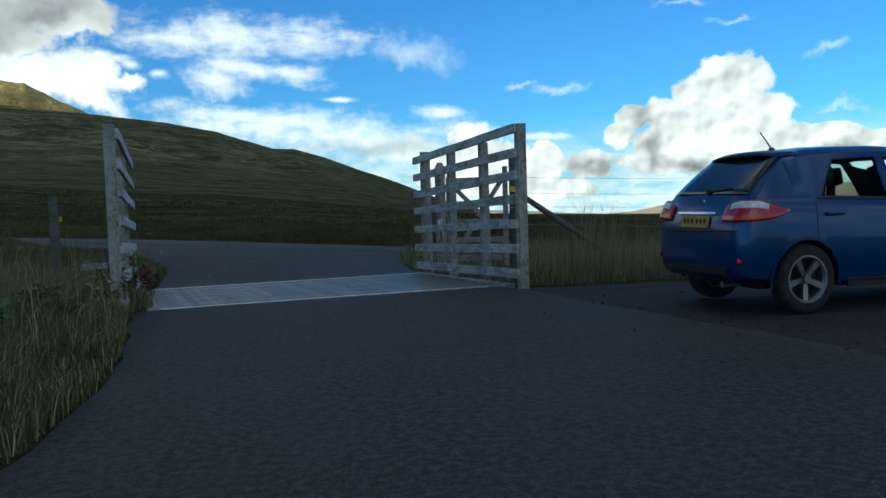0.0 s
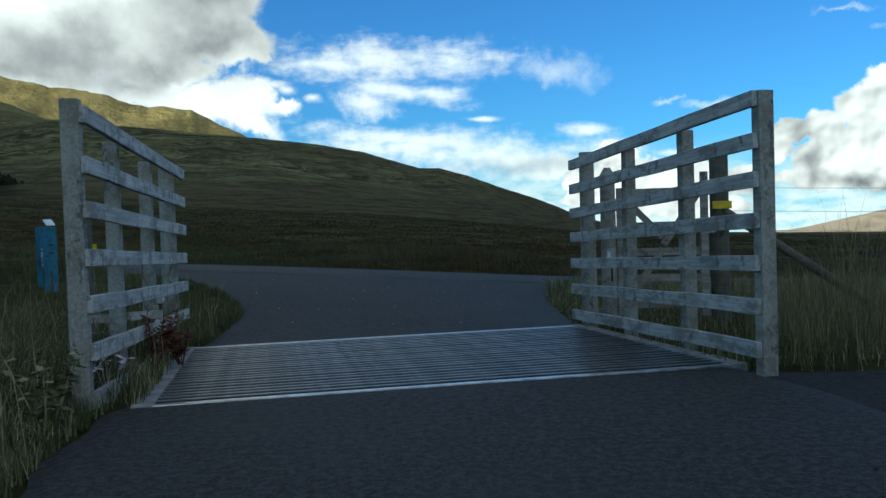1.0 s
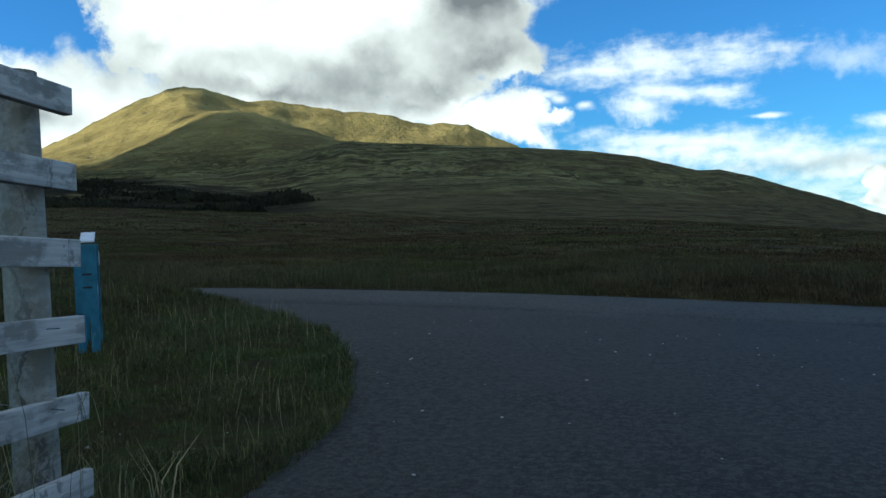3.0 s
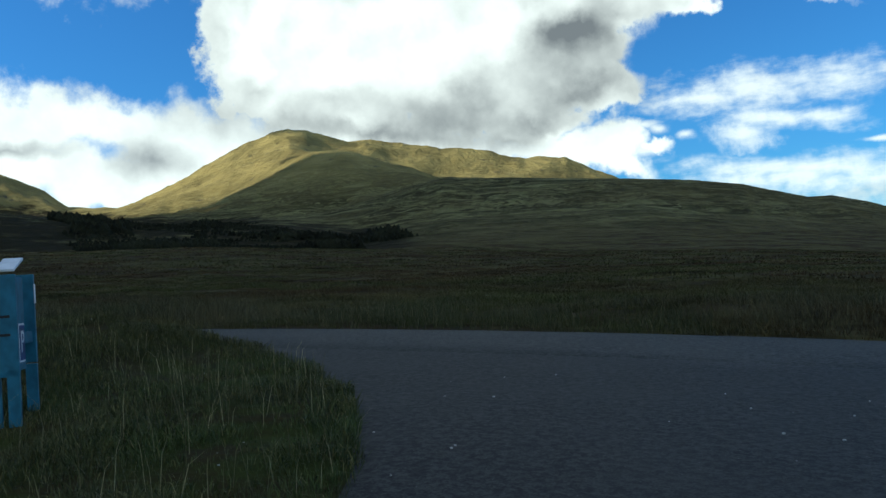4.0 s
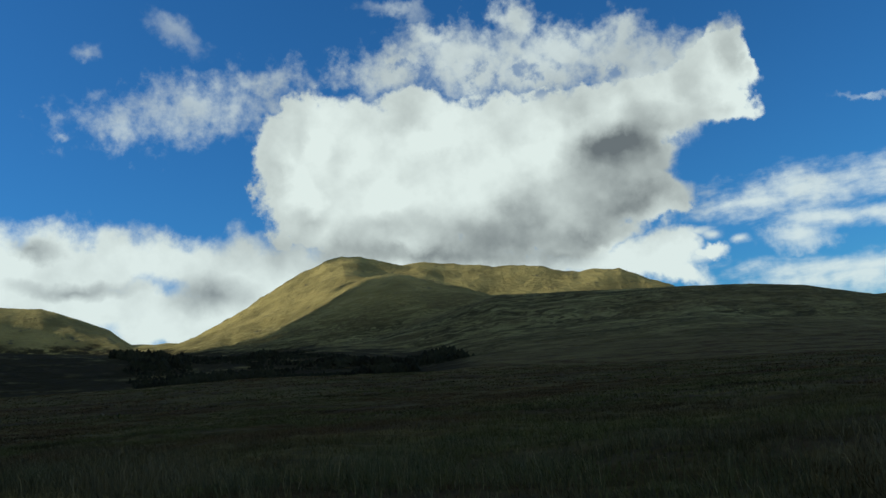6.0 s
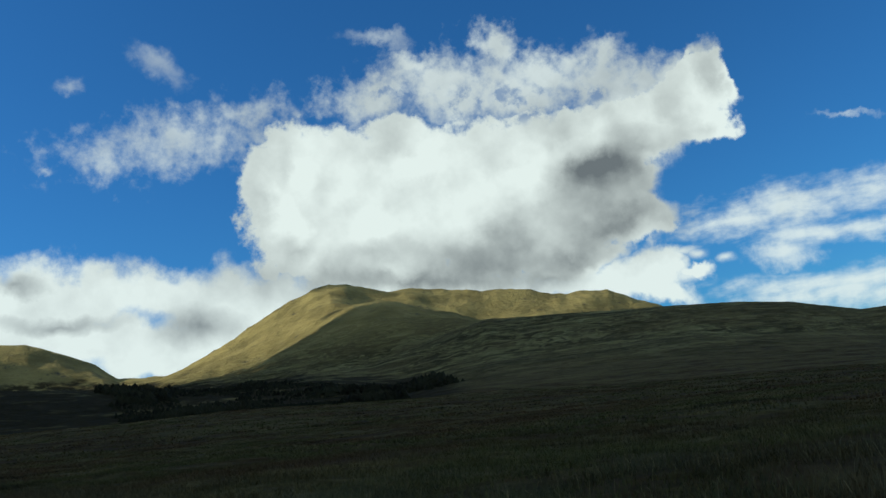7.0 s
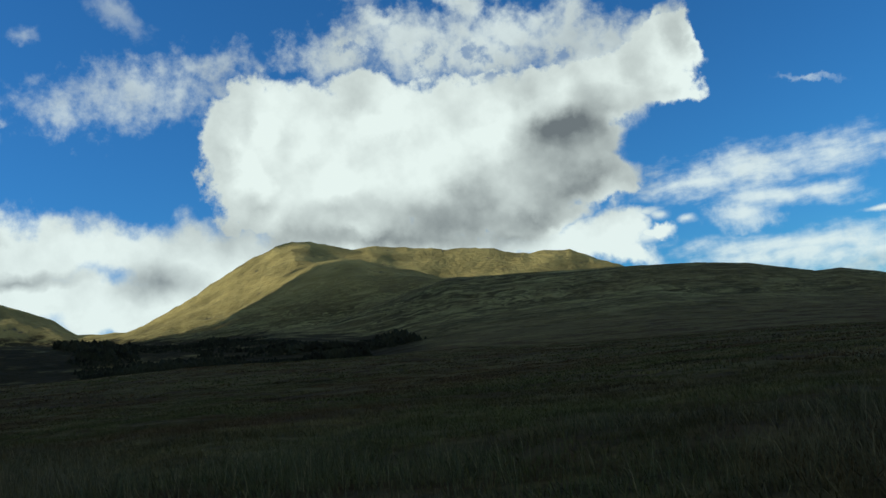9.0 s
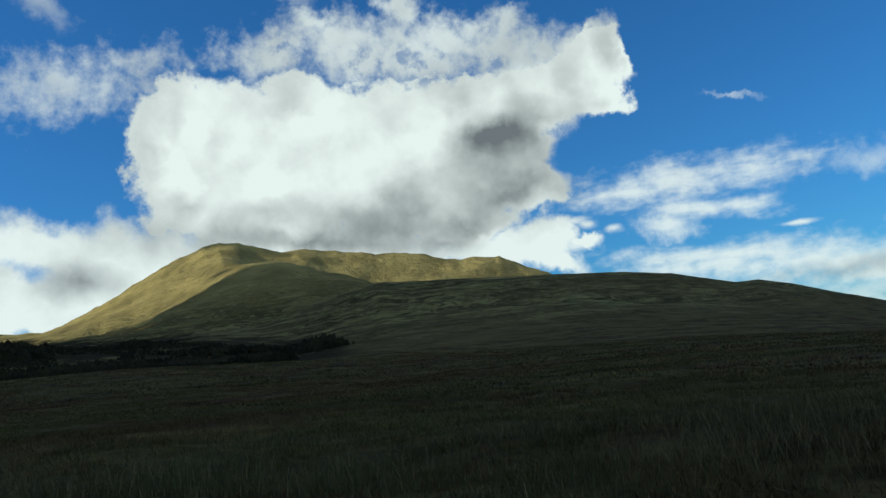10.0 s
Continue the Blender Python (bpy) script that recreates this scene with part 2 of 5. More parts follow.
    # Pale bars of far cloud low over the horizon.
    low_bars = g.math("MULTIPLY", g.ramp(height, 5.5, 0.5), g.ramp(streak_grain, 0.3, 0.6, 0.2, 0.7))
    cover_flat = g.math("MAXIMUM", cover_flat, low_bars)
    # Broken cloud over the rest of the sky.
    elsewhere = g.ramp(g.math("ABSOLUTE", g.math("ADD", across, 14.0)), 55.0, 75.0)
    elsewhere = g.math("MAXIMUM", elsewhere, g.ramp(height, 33.0, 48.0))
    other = g.math("MULTIPLY", g.math("MULTIPLY", g.ramp(g.noise(way, 3.0, 6.0, 0.6), 0.45, 0.6), elsewhere), g.ramp(height, 0.0, 12.0))
    cover = g.math("MAXIMUM", g.math("MAXIMUM", cover_solid, cover_thin), g.math("MAXIMUM", cover_flat, other))
    cover = g.math("MAXIMUM", cover, g.math("MAXIMUM", cover_tower, g.math("MAXIMUM", cover_bank, cover_veil)))

    dark = g.ramp(lobes(g.vec("ADD", at, g.vec("ADD", g.vec("SCALE", swirl, scale=0.5), g.vec("SCALE", puff, scale=0.7))), SHADED, 0.5), -0.5, 0.95, smooth=False)
    billow = g.noise(g.vec("ADD", way, g.vec("SCALE", puff, scale=0.01)), 13.0, 3.0, 0.5)
    lee = g.ramp(lobes(g.vec("ADD", at, swirl), LEE, 0.5), -0.2, 1.0)
    shade = g.math("ADD", g.math("ADD", g.math("MULTIPLY", dark, 0.62), g.math("MULTIPLY", lee, 0.2)), g.math("MULTIPLY", relief, 0.3))
    shade = g.math("ADD", shade, g.math("ADD", g.math("MULTIPLY", round_shade, 0.45), g.math("MULTIPLY", big, 0.3)))
    shade = g.math("ADD", shade, g.math("MULTIPLY", g.math("SUBTRACT", billow, 0.45), 0.3))
    curl = g.noise(g.vec("ADD", way, g.vec("SCALE", puff, scale=0.006)), 48.0, 3.0, 0.55)
    shade = g.math("ADD", shade, g.math("MULTIPLY", g.math("SUBTRACT", curl, 0.45), 0.16))
    shade = g.math("ADD", shade, g.math("MULTIPLY", g.math("MULTIPLY", g.math("ADD", g.math("MULTIPLY", g.math("SUBTRACT", knobs_lit, knobs), 1.1), 0.27), cover_tower), 1.0))
    shade = g.math("ADD", shade, g.math("MULTIPLY", g.math("SUBTRACT", cover_veil, cover_solid, clamp=True), 0.16), clamp=True)
    smudge = g.math("MULTIPLY", lobes(g.vec("ADD", at, g.vec("SCALE", puff, scale=0.7)), [(-18.3, 15.6, 3.2, 1.9, -12)]), 1.0)
    shade = g.math("ADD", shade, g.math("MULTIPLY", g.math("MULTIPLY", g.ramp(smudge, -0.05, 0.4), g.ramp(height, 13.6, 15.8)), 0.24), clamp=True)
    tint = g.mix(shade, (1.42, 1.62, 1.56), (0.27, 0.325, 0.35))

    high = g.node("ShaderNodeCombineXYZ")
    g.put(high.inputs[0], x)
    g.put(high.inputs[1], y)
    g.put(high.inputs[2], g.math("MAXIMUM", z, 0.03))
    air = g.node("ShaderNodeTexSky")
    air.sky_type, air.sun_disc = "NISHITA", False
    air.sun_elevation, air.sun_rotation = radians(SUN_HEIGHT), radians(-SUN_BEARING)
    air.air_density, air.dust_density, air.ozone_density = 1.0, 0.3, 3.0
    g.put(air.inputs[0], high.outputs[0])
    clear = g.node("ShaderNodeBackground")
    g.put(clear.inputs[0], g.mix(1.0, air.outputs[0], (0.28, 0.92, 1.46), "MULTIPLY"))
    clear.inputs[1].default_value = SKY_STRENGTH
    cloud = g.node("ShaderNodeBackground")
    g.put(cloud.inputs[0], tint)
    cloud.inputs[1].default_value = CLOUD_STRENGTH
    both = g.node("ShaderNodeMixShader")
    g.put(both.inputs[0], cover)
    g.put(both.inputs[1], clear.outputs[0])
    g.put(both.inputs[2], cloud.outputs[0])
    out = g.node("ShaderNodeOutputWorld")
    g.put(out.inputs[0], both.outputs[0])


build_sky()


# ---------------------------------------------------------------- materials
def material(name, build, rough=0.8, metal=0.0, spec=0.3):
    m = bpy.data.materials.new(name)
    m.use_nodes = True
    g = Graph(m.node_tree)
    skin = g.node("ShaderNodeBsdfPrincipled")
    skin.inputs["Roughness"].default_value, skin.inputs["Metallic"].default_value = rough, metal
    skin.inputs["Specular IOR Level"].default_value = spec
    out = g.node("ShaderNodeOutputMaterial")
    g.put(out.inputs[0], skin.outputs[0])
    where = g.node("ShaderNodeTexCoord").outputs["Object"]
    color, height, extra = build(g, where, skin)
    g.put(skin.inputs["Base Color"], (*color, 1.0) if isinstance(color, tuple) else color)
    if height is not None:
        bump = g.node("ShaderNodeBump")
        bump.inputs["Strength"].default_value, bump.inputs["Distance"].default_value = extra
        g.put(bump.inputs["Height"], height)
        g.put(skin.inputs["Normal"], bump.outputs[0])
    return m


def moor_colors(g, at):
    """Olive grass, straw and brown heather in patches, with streaks along the contours of the hills."""
    patch = g.noise(at, 0.006, 6.0, 0.6)
    small = g.noise(at, 0.12, 5.0, 0.6)
    tuft = g.noise(at, 1.6, 4.0, 0.6)
    split = g.node("ShaderNodeSeparateXYZ")
    g.put(split.inputs[0], at)
    contour = g.noise(g.mapping(at, scale=(0.005, 0.005, 0.13)), 1.0, 7.0, 0.66)
    lines = g.noise(g.mapping(g.vec("ADD", at, g.vec("SCALE", g.noise(at, 0.012, 3.0, 0.6, color=True), scale=60.0)), scale=(0.009, 0.009, 0.36)), 1.0, 5.0, 0.62)
    grass = g.mix(g.ramp(contour, 0.36, 0.62), (0.076, 0.076, 0.031), (0.19, 0.176, 0.076))
    grass = g.mix(g.math("MULTIPLY", g.ramp(lines, 0.54, 0.42), 0.85), grass, (0.034, 0.029, 0.014))
    grass = g.mix(g.math("MULTIPLY", g.ramp(lines, 0.56, 0.66), 0.85), grass, (0.24, 0.225, 0.105))
    grass = g.mix(g.math("MULTIPLY", g.ramp(patch, 0.45, 0.6), 0.5), grass, (0.11, 0.092, 0.04))
    mottle = g.noise(g.mapping(at, scale=(1.0, 1.0, 3.0)), 0.045, 6.0, 0.68)
    grass = g.mix(g.math("MULTIPLY", g.ramp(mottle, 0.5, 0.4), 0.55), grass, (0.04, 0.036, 0.017))
    grass = g.mix(g.math("MULTIPLY", g.ramp(mottle, 0.54, 0.64), 0.5), grass, (0.2, 0.178, 0.085))
    # Low moor: browner heather. High slopes: bleached grass, colour raised to look sunlit.
    low = g.math("SUBTRACT", 1.0, g.ramp(split.outputs[2], 2.0, 60.0))
    stretch = g.noise(g.mapping(at, scale=(1.0, 1.0, 6.0)), 0.05, 6.0, 0.68)
    heather = g.mix(g.ramp(stretch, 0.44, 0.56), (0.125, 0.112, 0.046), (0.062, 0.041, 0.021))
    heather = g.mix(g.math("MULTIPLY", g.ramp(small, 0.52, 0.66), 0.7), heather, (0.11, 0.1, 0.043))
    heather = g.mix(g.math("MULTIPLY", g.ramp(tuft, 0.55, 0.42), 0.6), heather, (0.028, 0.02, 0.011))
    # Dark peat between the near tussocks, darkened further for shade of unmodelled blades.
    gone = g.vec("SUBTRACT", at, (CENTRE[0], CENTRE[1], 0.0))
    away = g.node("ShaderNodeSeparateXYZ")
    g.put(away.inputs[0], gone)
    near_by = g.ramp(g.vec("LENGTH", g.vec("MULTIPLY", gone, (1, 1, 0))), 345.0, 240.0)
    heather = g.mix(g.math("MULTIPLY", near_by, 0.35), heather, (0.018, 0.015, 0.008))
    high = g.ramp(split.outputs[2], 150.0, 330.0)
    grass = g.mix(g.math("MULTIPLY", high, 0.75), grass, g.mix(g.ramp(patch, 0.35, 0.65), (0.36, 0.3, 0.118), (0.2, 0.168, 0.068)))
    crag = g.math("MULTIPLY", high, g.ramp(g.noise(at, 0.02, 6.0, 0.7), 0.6, 0.7))
    grass = g.mix(crag, grass, (0.09, 0.083, 0.06))
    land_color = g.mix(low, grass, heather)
    # Turf and dark soil on the near side of the main road.
    turf = g.mix(g.ramp(tuft, 0.4, 0.6), (0.04, 0.05, 0.016), (0.04, 0.034, 0.016))
    land_color = g.mix(g.math("MULTIPLY", g.ramp(split.outputs[1], 25.5, 23.5), g.ramp(split.outputs[1], -60.0, -20.0)), land_color, turf)
    # Dark scrub under the plantation.
    wander = g.math("SUBTRACT", g.noise(at, 0.012, 4.0, 0.6), 0.5)
    bearing = g.math("ADD", g.math("MULTIPLY", g.math("ARCTAN2", g.math("MULTIPLY", away.outputs[0], -1.0), away.outputs[1]), 57.29578), g.math("MULTIPLY", wander, 6.0))
    reach = g.math("ADD", g.vec("LENGTH", g.vec("MULTIPLY", gone, (1, 1, 0))), g.math("MULTIPLY", wander, 160.0))
    lift = g.math("MULTIPLY", g.math("ARCTAN2", split.outputs[2], g.vec("LENGTH", g.vec("MULTIPLY", gone, (1, 1, 0)))), 57.29578)
    limit = g.math("ADD", g.ramp(bearing, 30.0, 42.0, 3.55, 5.35, smooth=False), g.ramp(bearing, 46.0, 58.0, 0.0, 1.3, smooth=False))
    scrub = g.math("MULTIPLY", g.ramp(bearing, 29.0, 32.0), g.math("MULTIPLY", g.ramp(reach, 370.0, 400.0), g.ramp(g.math("ADD", g.math("SUBTRACT", limit, lift), g.math("MULTIPLY", wander, 1.2)), 0.0, 0.35)))
    scrub = g.math("MULTIPLY", scrub, g.ramp(g.noise(at, 0.03, 5.0, 0.65), 0.68, 0.52))
    land_color = g.mix(g.math("MULTIPLY", scrub, 0.9), land_color, (0.02, 0.018, 0.011))
    # A pale band painted along the moor crest, for grass lit by the sky.
    skylit_crest = g.math("MULTIPLY", g.ramp(bearing, 26.0, 31.0), g.math("MULTIPLY", g.ramp(reach, 282.0, 296.0), g.ramp(reach, 345.0, 318.0)))
    land_color = g.mix(g.math("MULTIPLY", skylit_crest, g.ramp(small, 0.3, 0.6, 0.25, 0.75)), land_color, (0.16, 0.135, 0.068))
    # Stubble and pasture on the low hills across the valley, paled to paint in haze.
    hazy_pasture = g.math("MULTIPLY", g.ramp(split.outputs[0], 150.0, 500.0), g.ramp(split.outputs[1], 1200.0, 2000.0))
    return g.mix(hazy_pasture, land_color, g.mix(g.ramp(patch, 0.4, 0.6), (0.34, 0.3, 0.22), (0.25, 0.23, 0.17))), small, contour, tuft


def moor_build(g, at, skin):
    color, small, contour, tuft = moor_colors(g, at)
    gully = g.noise(g.mapping(at, scale=(1.0, 1.0, 0.35)), 0.016, 6.0, 0.62)
    rise = g.math("ADD", g.math("ADD", g.math("MULTIPLY", contour, 12.0), g.math("MULTIPLY", gully, 30.0)), g.math("ADD", g.math("MULTIPLY", small, 2.0), g.math("MULTIPLY", tuft, 0.25)))
    return color, rise, (0.75, 1.0)


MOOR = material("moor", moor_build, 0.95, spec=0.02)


def asphalt(shade, warm, main_road=False):
    def build(g, at, skin):
        chips = g.math("ADD", g.math("MULTIPLY", g.noise(at, 60.0, 3.0, 0.7), 0.5), g.math("MULTIPLY", g.noise(at, 17.0, 3.0, 0.65), 0.5))
        worn = g.noise(at, 0.7, 5.0, 0.6)
        base = tuple(shade * w for w in warm)
        c = g.mix(g.ramp(chips, 0.4, 0.62), tuple(0.4 * v for v in base), tuple(2.0 * v for v in base))
        c = g.mix(g.math("MULTIPLY", g.ramp(worn, 0.4, 0.7), 0.35), c, tuple(1.6 * v for v in base))
        stone = g.node("ShaderNodeTexVoronoi")
        g.put(stone.inputs["Vector"], at)
        stone.inputs["Scale"].default_value = 28.0
        bright = g.math("MULTIPLY", g.ramp(stone.outputs["Distance"], 0.16, 0.08), g.ramp(g.noise(at, 9.0, 2.0), 0.56, 0.66))
        c = g.mix(g.math("MULTIPLY", bright, 0.6), c, (0.22, 0.21, 0.2))
        if main_road:       # the main road is more worn and paler than the side road that runs into it
            split = g.node("ShaderNodeSeparateXYZ")
            g.put(split.inputs[0], at)
            across = g.math("ADD", split.outputs[1], g.math("MULTIPLY", g.math("SUBTRACT", g.noise(at, 0.5, 4.0, 0.6), 0.5), 1.6))
            c = g.mix(g.ramp(across, 24.2, 25.0), c, g.mix(1.0, c, (1.5, 1.5, 1.5), "MULTIPLY"))
        return c, chips, (0.35, 0.008)
    return build


ASPHALT = material("asphalt", asphalt(0.029, (1.02, 1.02, 0.9), True), 0.78, spec=0.2)
EARTH = material("dark_gravel", asphalt(0.021, (1.05, 0.97, 0.9)), 0.9, spec=0.2)


def timber(dry, wet):
    def build(g, at, skin):
        info = g.node("ShaderNodeObjectInfo").outputs["Random"]
        moved = g.vec("ADD", at, g.vec("SCALE", g.mix(0.0, (1, 1, 1), (1, 1, 1)), scale=g.math("MULTIPLY", info, 20.0)))
        rings = g.noise(g.mapping(moved, scale=(1.5, 34.0, 34.0)), 1.0, 6.0, 0.68)
        blotch = g.noise(g.mapping(moved, scale=(1.0, 2.2, 2.2)), 3.2, 6.0, 0.68)
        c = g.mix(g.ramp(rings, 0.34, 0.66), dry, tuple(0.6 * v for v in dry))
        c = g.mix(g.math("MULTIPLY", g.ramp(blotch, 0.49, 0.6), 0.85), c, wet)
        drip = g.noise(g.mapping(g.vec("ADD", moved, g.vec("SCALE", g.noise(moved, 6.0, 3.0, 0.6, color=True), scale=0.25)), scale=(9.0, 9.0, 1.6)), 1.0, 4.0, 0.65)
        c = g.mix(g.math("MULTIPLY", g.ramp(drip, 0.57, 0.64), 0.75), c, tuple(0.22 * v for v in dry))
        bleach = g.noise(moved, 1.7, 3.0, 0.6)
        c = g.mix(g.math("MULTIPLY", g.ramp(bleach, 0.5, 0.68), 0.35), c, tuple(min(0.8, 1.35 * v) for v in dry))
        return c, rings, (0.5, 0.006)
    return build


RAIL_WOOD = material("weathered_rail", timber((0.48, 0.475, 0.45), (0.19, 0.185, 0.165)), 0.82)
POST_WOOD = material("weathered_post", timber((0.34, 0.33, 0.29), (0.2, 0.185, 0.145)), 0.88)
DARK_WOOD = material("tanalised_post", timber((0.13, 0.125, 0.1), (0.08, 0.08, 0.06)), 0.9)


def simple(color, vary=0.25, scale=6.0, bump=0.0):
    def build(g, at, skin):
        n = g.noise(at, scale, 5.0, 0.6)
        c = g.mix(g.ramp(n, 0.3, 0.7), tuple(v * (1 - vary) for v in color), tuple(min(1.0, v * (1 + vary)) for v in color))
        return c, (n if bump else None), (0.4, bump)
    return build


GALVANISED = material("galvanised_steel", simple((0.4, 0.41, 0.42), 0.35, 9.0, 0.002), 0.3, 0.92, 0.5)
# Grid bars: worn tops coloured brighter, dirty sides darker, to paint in light and shade.
TREAD = material("worn_tread", simple((0.19, 0.2, 0.21), 0.22, 11.0, 0.002), 0.37, 0.9, 0.5)
DARK_STEEL = material("dirty_shaded_steel", simple((0.035, 0.032, 0.03), 0.4, 12.0, 0.002), 0.8, 0.2, 0.2)
CONCRETE = material("concrete", simple((0.24, 0.235, 0.22), 0.3, 5.0, 0.01), 0.9)
PIT = material("dark_pit", simple((0.03, 0.028, 0.025), 0.4, 3.0), 0.9)
CAR_BLUE = material("blue_car_paint", simple((0.0, 0.036, 0.12), 0.08, 3.0), 0.26, 0.3, 0.3)
CAR_BLUE.node_tree.nodes["Principled BSDF"].inputs["Coat Weight"].default_value = 0.35
CAR_BLUE.node_tree.nodes["Principled BSDF"].inputs["Coat Roughness"].default_value = 0.05
BLACK_TRIM = material("black_plastic", simple((0.012, 0.012, 0.013), 0.2, 20.0), 0.5)
TYRE = material("tyre_rubber", simple((0.02, 0.02, 0.02), 0.3, 14.0), 0.85)
ALLOY = material("alloy", simple((0.2, 0.205, 0.215), 0.25, 8.0), 0.4, 0.8, 0.5)
GLASS_DARK = material("tinted_glass", simple((0.01, 0.012, 0.014), 0.1, 2.0), 0.04, 0.0, 0.6)
def clear_glass(g, at, skin):
    skin.inputs["Transmission Weight"].default_value = 1.0
    skin.inputs["IOR"].default_value = 1.05
    return (0.62, 0.7, 0.68), None, None


GLASS = material("clear_glass", clear_glass, 0.02, 0.0, 0.5)
LAMP_RED = material("red_lens", simple((0.5, 0.008, 0.012), 0.25, 18.0), 0.1, 0.0, 0.6)
LAMP_CLEAR = material("clear_lens", simple((0.62, 0.62, 0.64), 0.2, 18.0), 0.12, 0.0, 0.6)
CHROME = material("chrome", simple((0.75, 0.76, 0.78), 0.1, 8.0), 0.12, 1.0, 0.5)
PLATE_YELLOW = material("yellow_plate", simple((0.36, 0.22, 0.03), 0.15, 20.0), 0.5)
TEAL = material("teal_paint", simple((0.012, 0.125, 0.19), 0.25, 7.0, 0.002), 0.55)
WHITE_PLASTIC = material("white_plastic", simple((0.72, 0.74, 0.76), 0.1, 9.0), 0.4)
SIGN_BLUE = material("sign_blue", simple((0.01, 0.05, 0.16), 0.1, 9.0), 0.4)
TAG_YELLOW = material("yellow_tag", simple((0.62, 0.42, 0.02), 0.2, 12.0), 0.5)
BOX_GREY = material("grey_box", simple((0.4, 0.39, 0.33), 0.15, 12.0), 0.6)
WIRE = material("fence_wire", simple((0.2, 0.2, 0.2), 0.3, 9.0), 0.5, 0.6)
SPRUCE = material("spruce", simple((0.016, 0.017, 0.009), 0.6, 0.06), 0.95, spec=0.1)
CLOUD = material("cloud", simple((0.85, 0.85, 0.85), 0.05, 0.01), 1.0, spec=0.0)
ROCK = material("pale_stone", simple((0.4, 0.39, 0.36), 0.3, 30.0, 0.005), 0.9)
PALE_FLOWER = material("pale_flower", simple((0.42, 0.36, 0.37), 0.4, 14.0), 0.8)
WEED_LEAF = material("weed_leaf", simple((0.06, 0.1, 0.03), 0.45, 5.0), 0.7)
RED_LEAF = material("dock_leaf", simple((0.13, 0.035, 0.02), 0.5, 12.0), 0.8)


def blades(green, straw, brown, amount, dim=0.6):
    def build(g, at, skin):
        one = g.node("ShaderNodeNewGeometry").outputs["Random Per Island"]
        patch = g.noise(at, 0.16, 5.0, 0.65)
        bleached = g.noise(at, 0.23, 4.0, 0.6)
        tuft = g.noise(at, 1.1, 3.0, 0.6)
        c = g.mix(g.ramp(patch, 0.43, 0.57), green, brown)
        c = g.mix(g.math("MULTIPLY", g.ramp(bleached, 0.54, 0.66), 0.55), c, straw)
        c = g.mix(g.math("MULTIPLY", g.ramp(tuft, 0.54, 0.4), 0.45), c, tuple(0.45 * v for v in brown))
        c = g.mix(g.ramp(one, 1.0 - amount, 1.0), c, straw)
        c = g.mix(g.math("MULTIPLY", g.ramp(one, 0.0, 0.5, 1.0, 0.0), dim), c, tuple(0.4 * v for v in green))
        return c, None, None
    return build


VERGE_GRASS = material("verge_grass", blades((0.085, 0.108, 0.036), (0.36, 0.31, 0.17), (0.16, 0.14, 0.064), 0.4), 0.75, spec=0.25)
LAWN_GRASS = material("short_grass", blades((0.062, 0.092, 0.02), (0.19, 0.17, 0.065), (0.085, 0.085, 0.027), 0.14), 0.75, spec=0.25)


def moor_blades(g, at, skin):
    """Dull green, straw, rust and dark heather in patches of several sizes."""
    one = g.node("ShaderNodeNewGeometry").outputs["Random Per Island"]
    ground = g.vec("MULTIPLY", at, (1, 1, 0))
    broad, middle, tuft = g.noise(ground, 0.03, 6.0, 0.62), g.noise(ground, 0.1, 5.0, 0.6), g.noise(ground, 0.6, 3.0, 0.6)
    c = g.mix(g.ramp(broad, 0.44, 0.56), (0.07, 0.076, 0.025), (0.082, 0.049, 0.024))
    c = g.mix(g.math("MULTIPLY", g.ramp(middle, 0.52, 0.63), 0.75), c, (0.165, 0.14, 0.062))
    c = g.mix(g.math("MULTIPLY", g.ramp(middle, 0.46, 0.36), 0.8), c, (0.02, 0.014, 0.008))
    c = g.mix(g.math("MULTIPLY", g.ramp(tuft, 0.54, 0.4), 0.4), c, (0.022, 0.018, 0.009))
    c = g.mix(g.math("MULTIPLY", g.ramp(one, 0.82, 1.0), 0.7), c, (0.15, 0.13, 0.06))
    return g.mix(g.ramp(one, 0.0, 0.4, 0.35, 0.0), c, (0.024, 0.026, 0.01)), None, None


MOOR_GRASS = material("moor_grass", moor_blades, 0.85, spec=0.06)
ROADSIDE_RUSH = material("roadside_rush", blades((0.06, 0.066, 0.025), (0.18, 0.155, 0.078), (0.066, 0.053, 0.025), 0.2, 0.35), 0.8, spec=0.2)
RUSH = material("rush", blades((0.13, 0.125, 0.055), (0.4, 0.34, 0.19), (0.24, 0.2, 0.1), 0.5), 0.75, spec=0.2)


# ---------------------------------------------------------------- shape of the land
def step(lo, hi, x):
    t = np.clip((np.asarray(x, float) - lo) / (hi - lo), 0, 1)
    return t * t * (3 - 2 * t)


def lattice(ix, iy, seed):
    h = (ix.astype(np.int64) * 374761393 + iy.astype(np.int64) * 668265263 + seed * 974711) & 0x7FFFFFFF
    h = ((h ^ (h >> 13)) * 1274126177) & 0x7FFFFFFF
    return ((h ^ (h >> 16)) & 0xFFFF) / 65535.0


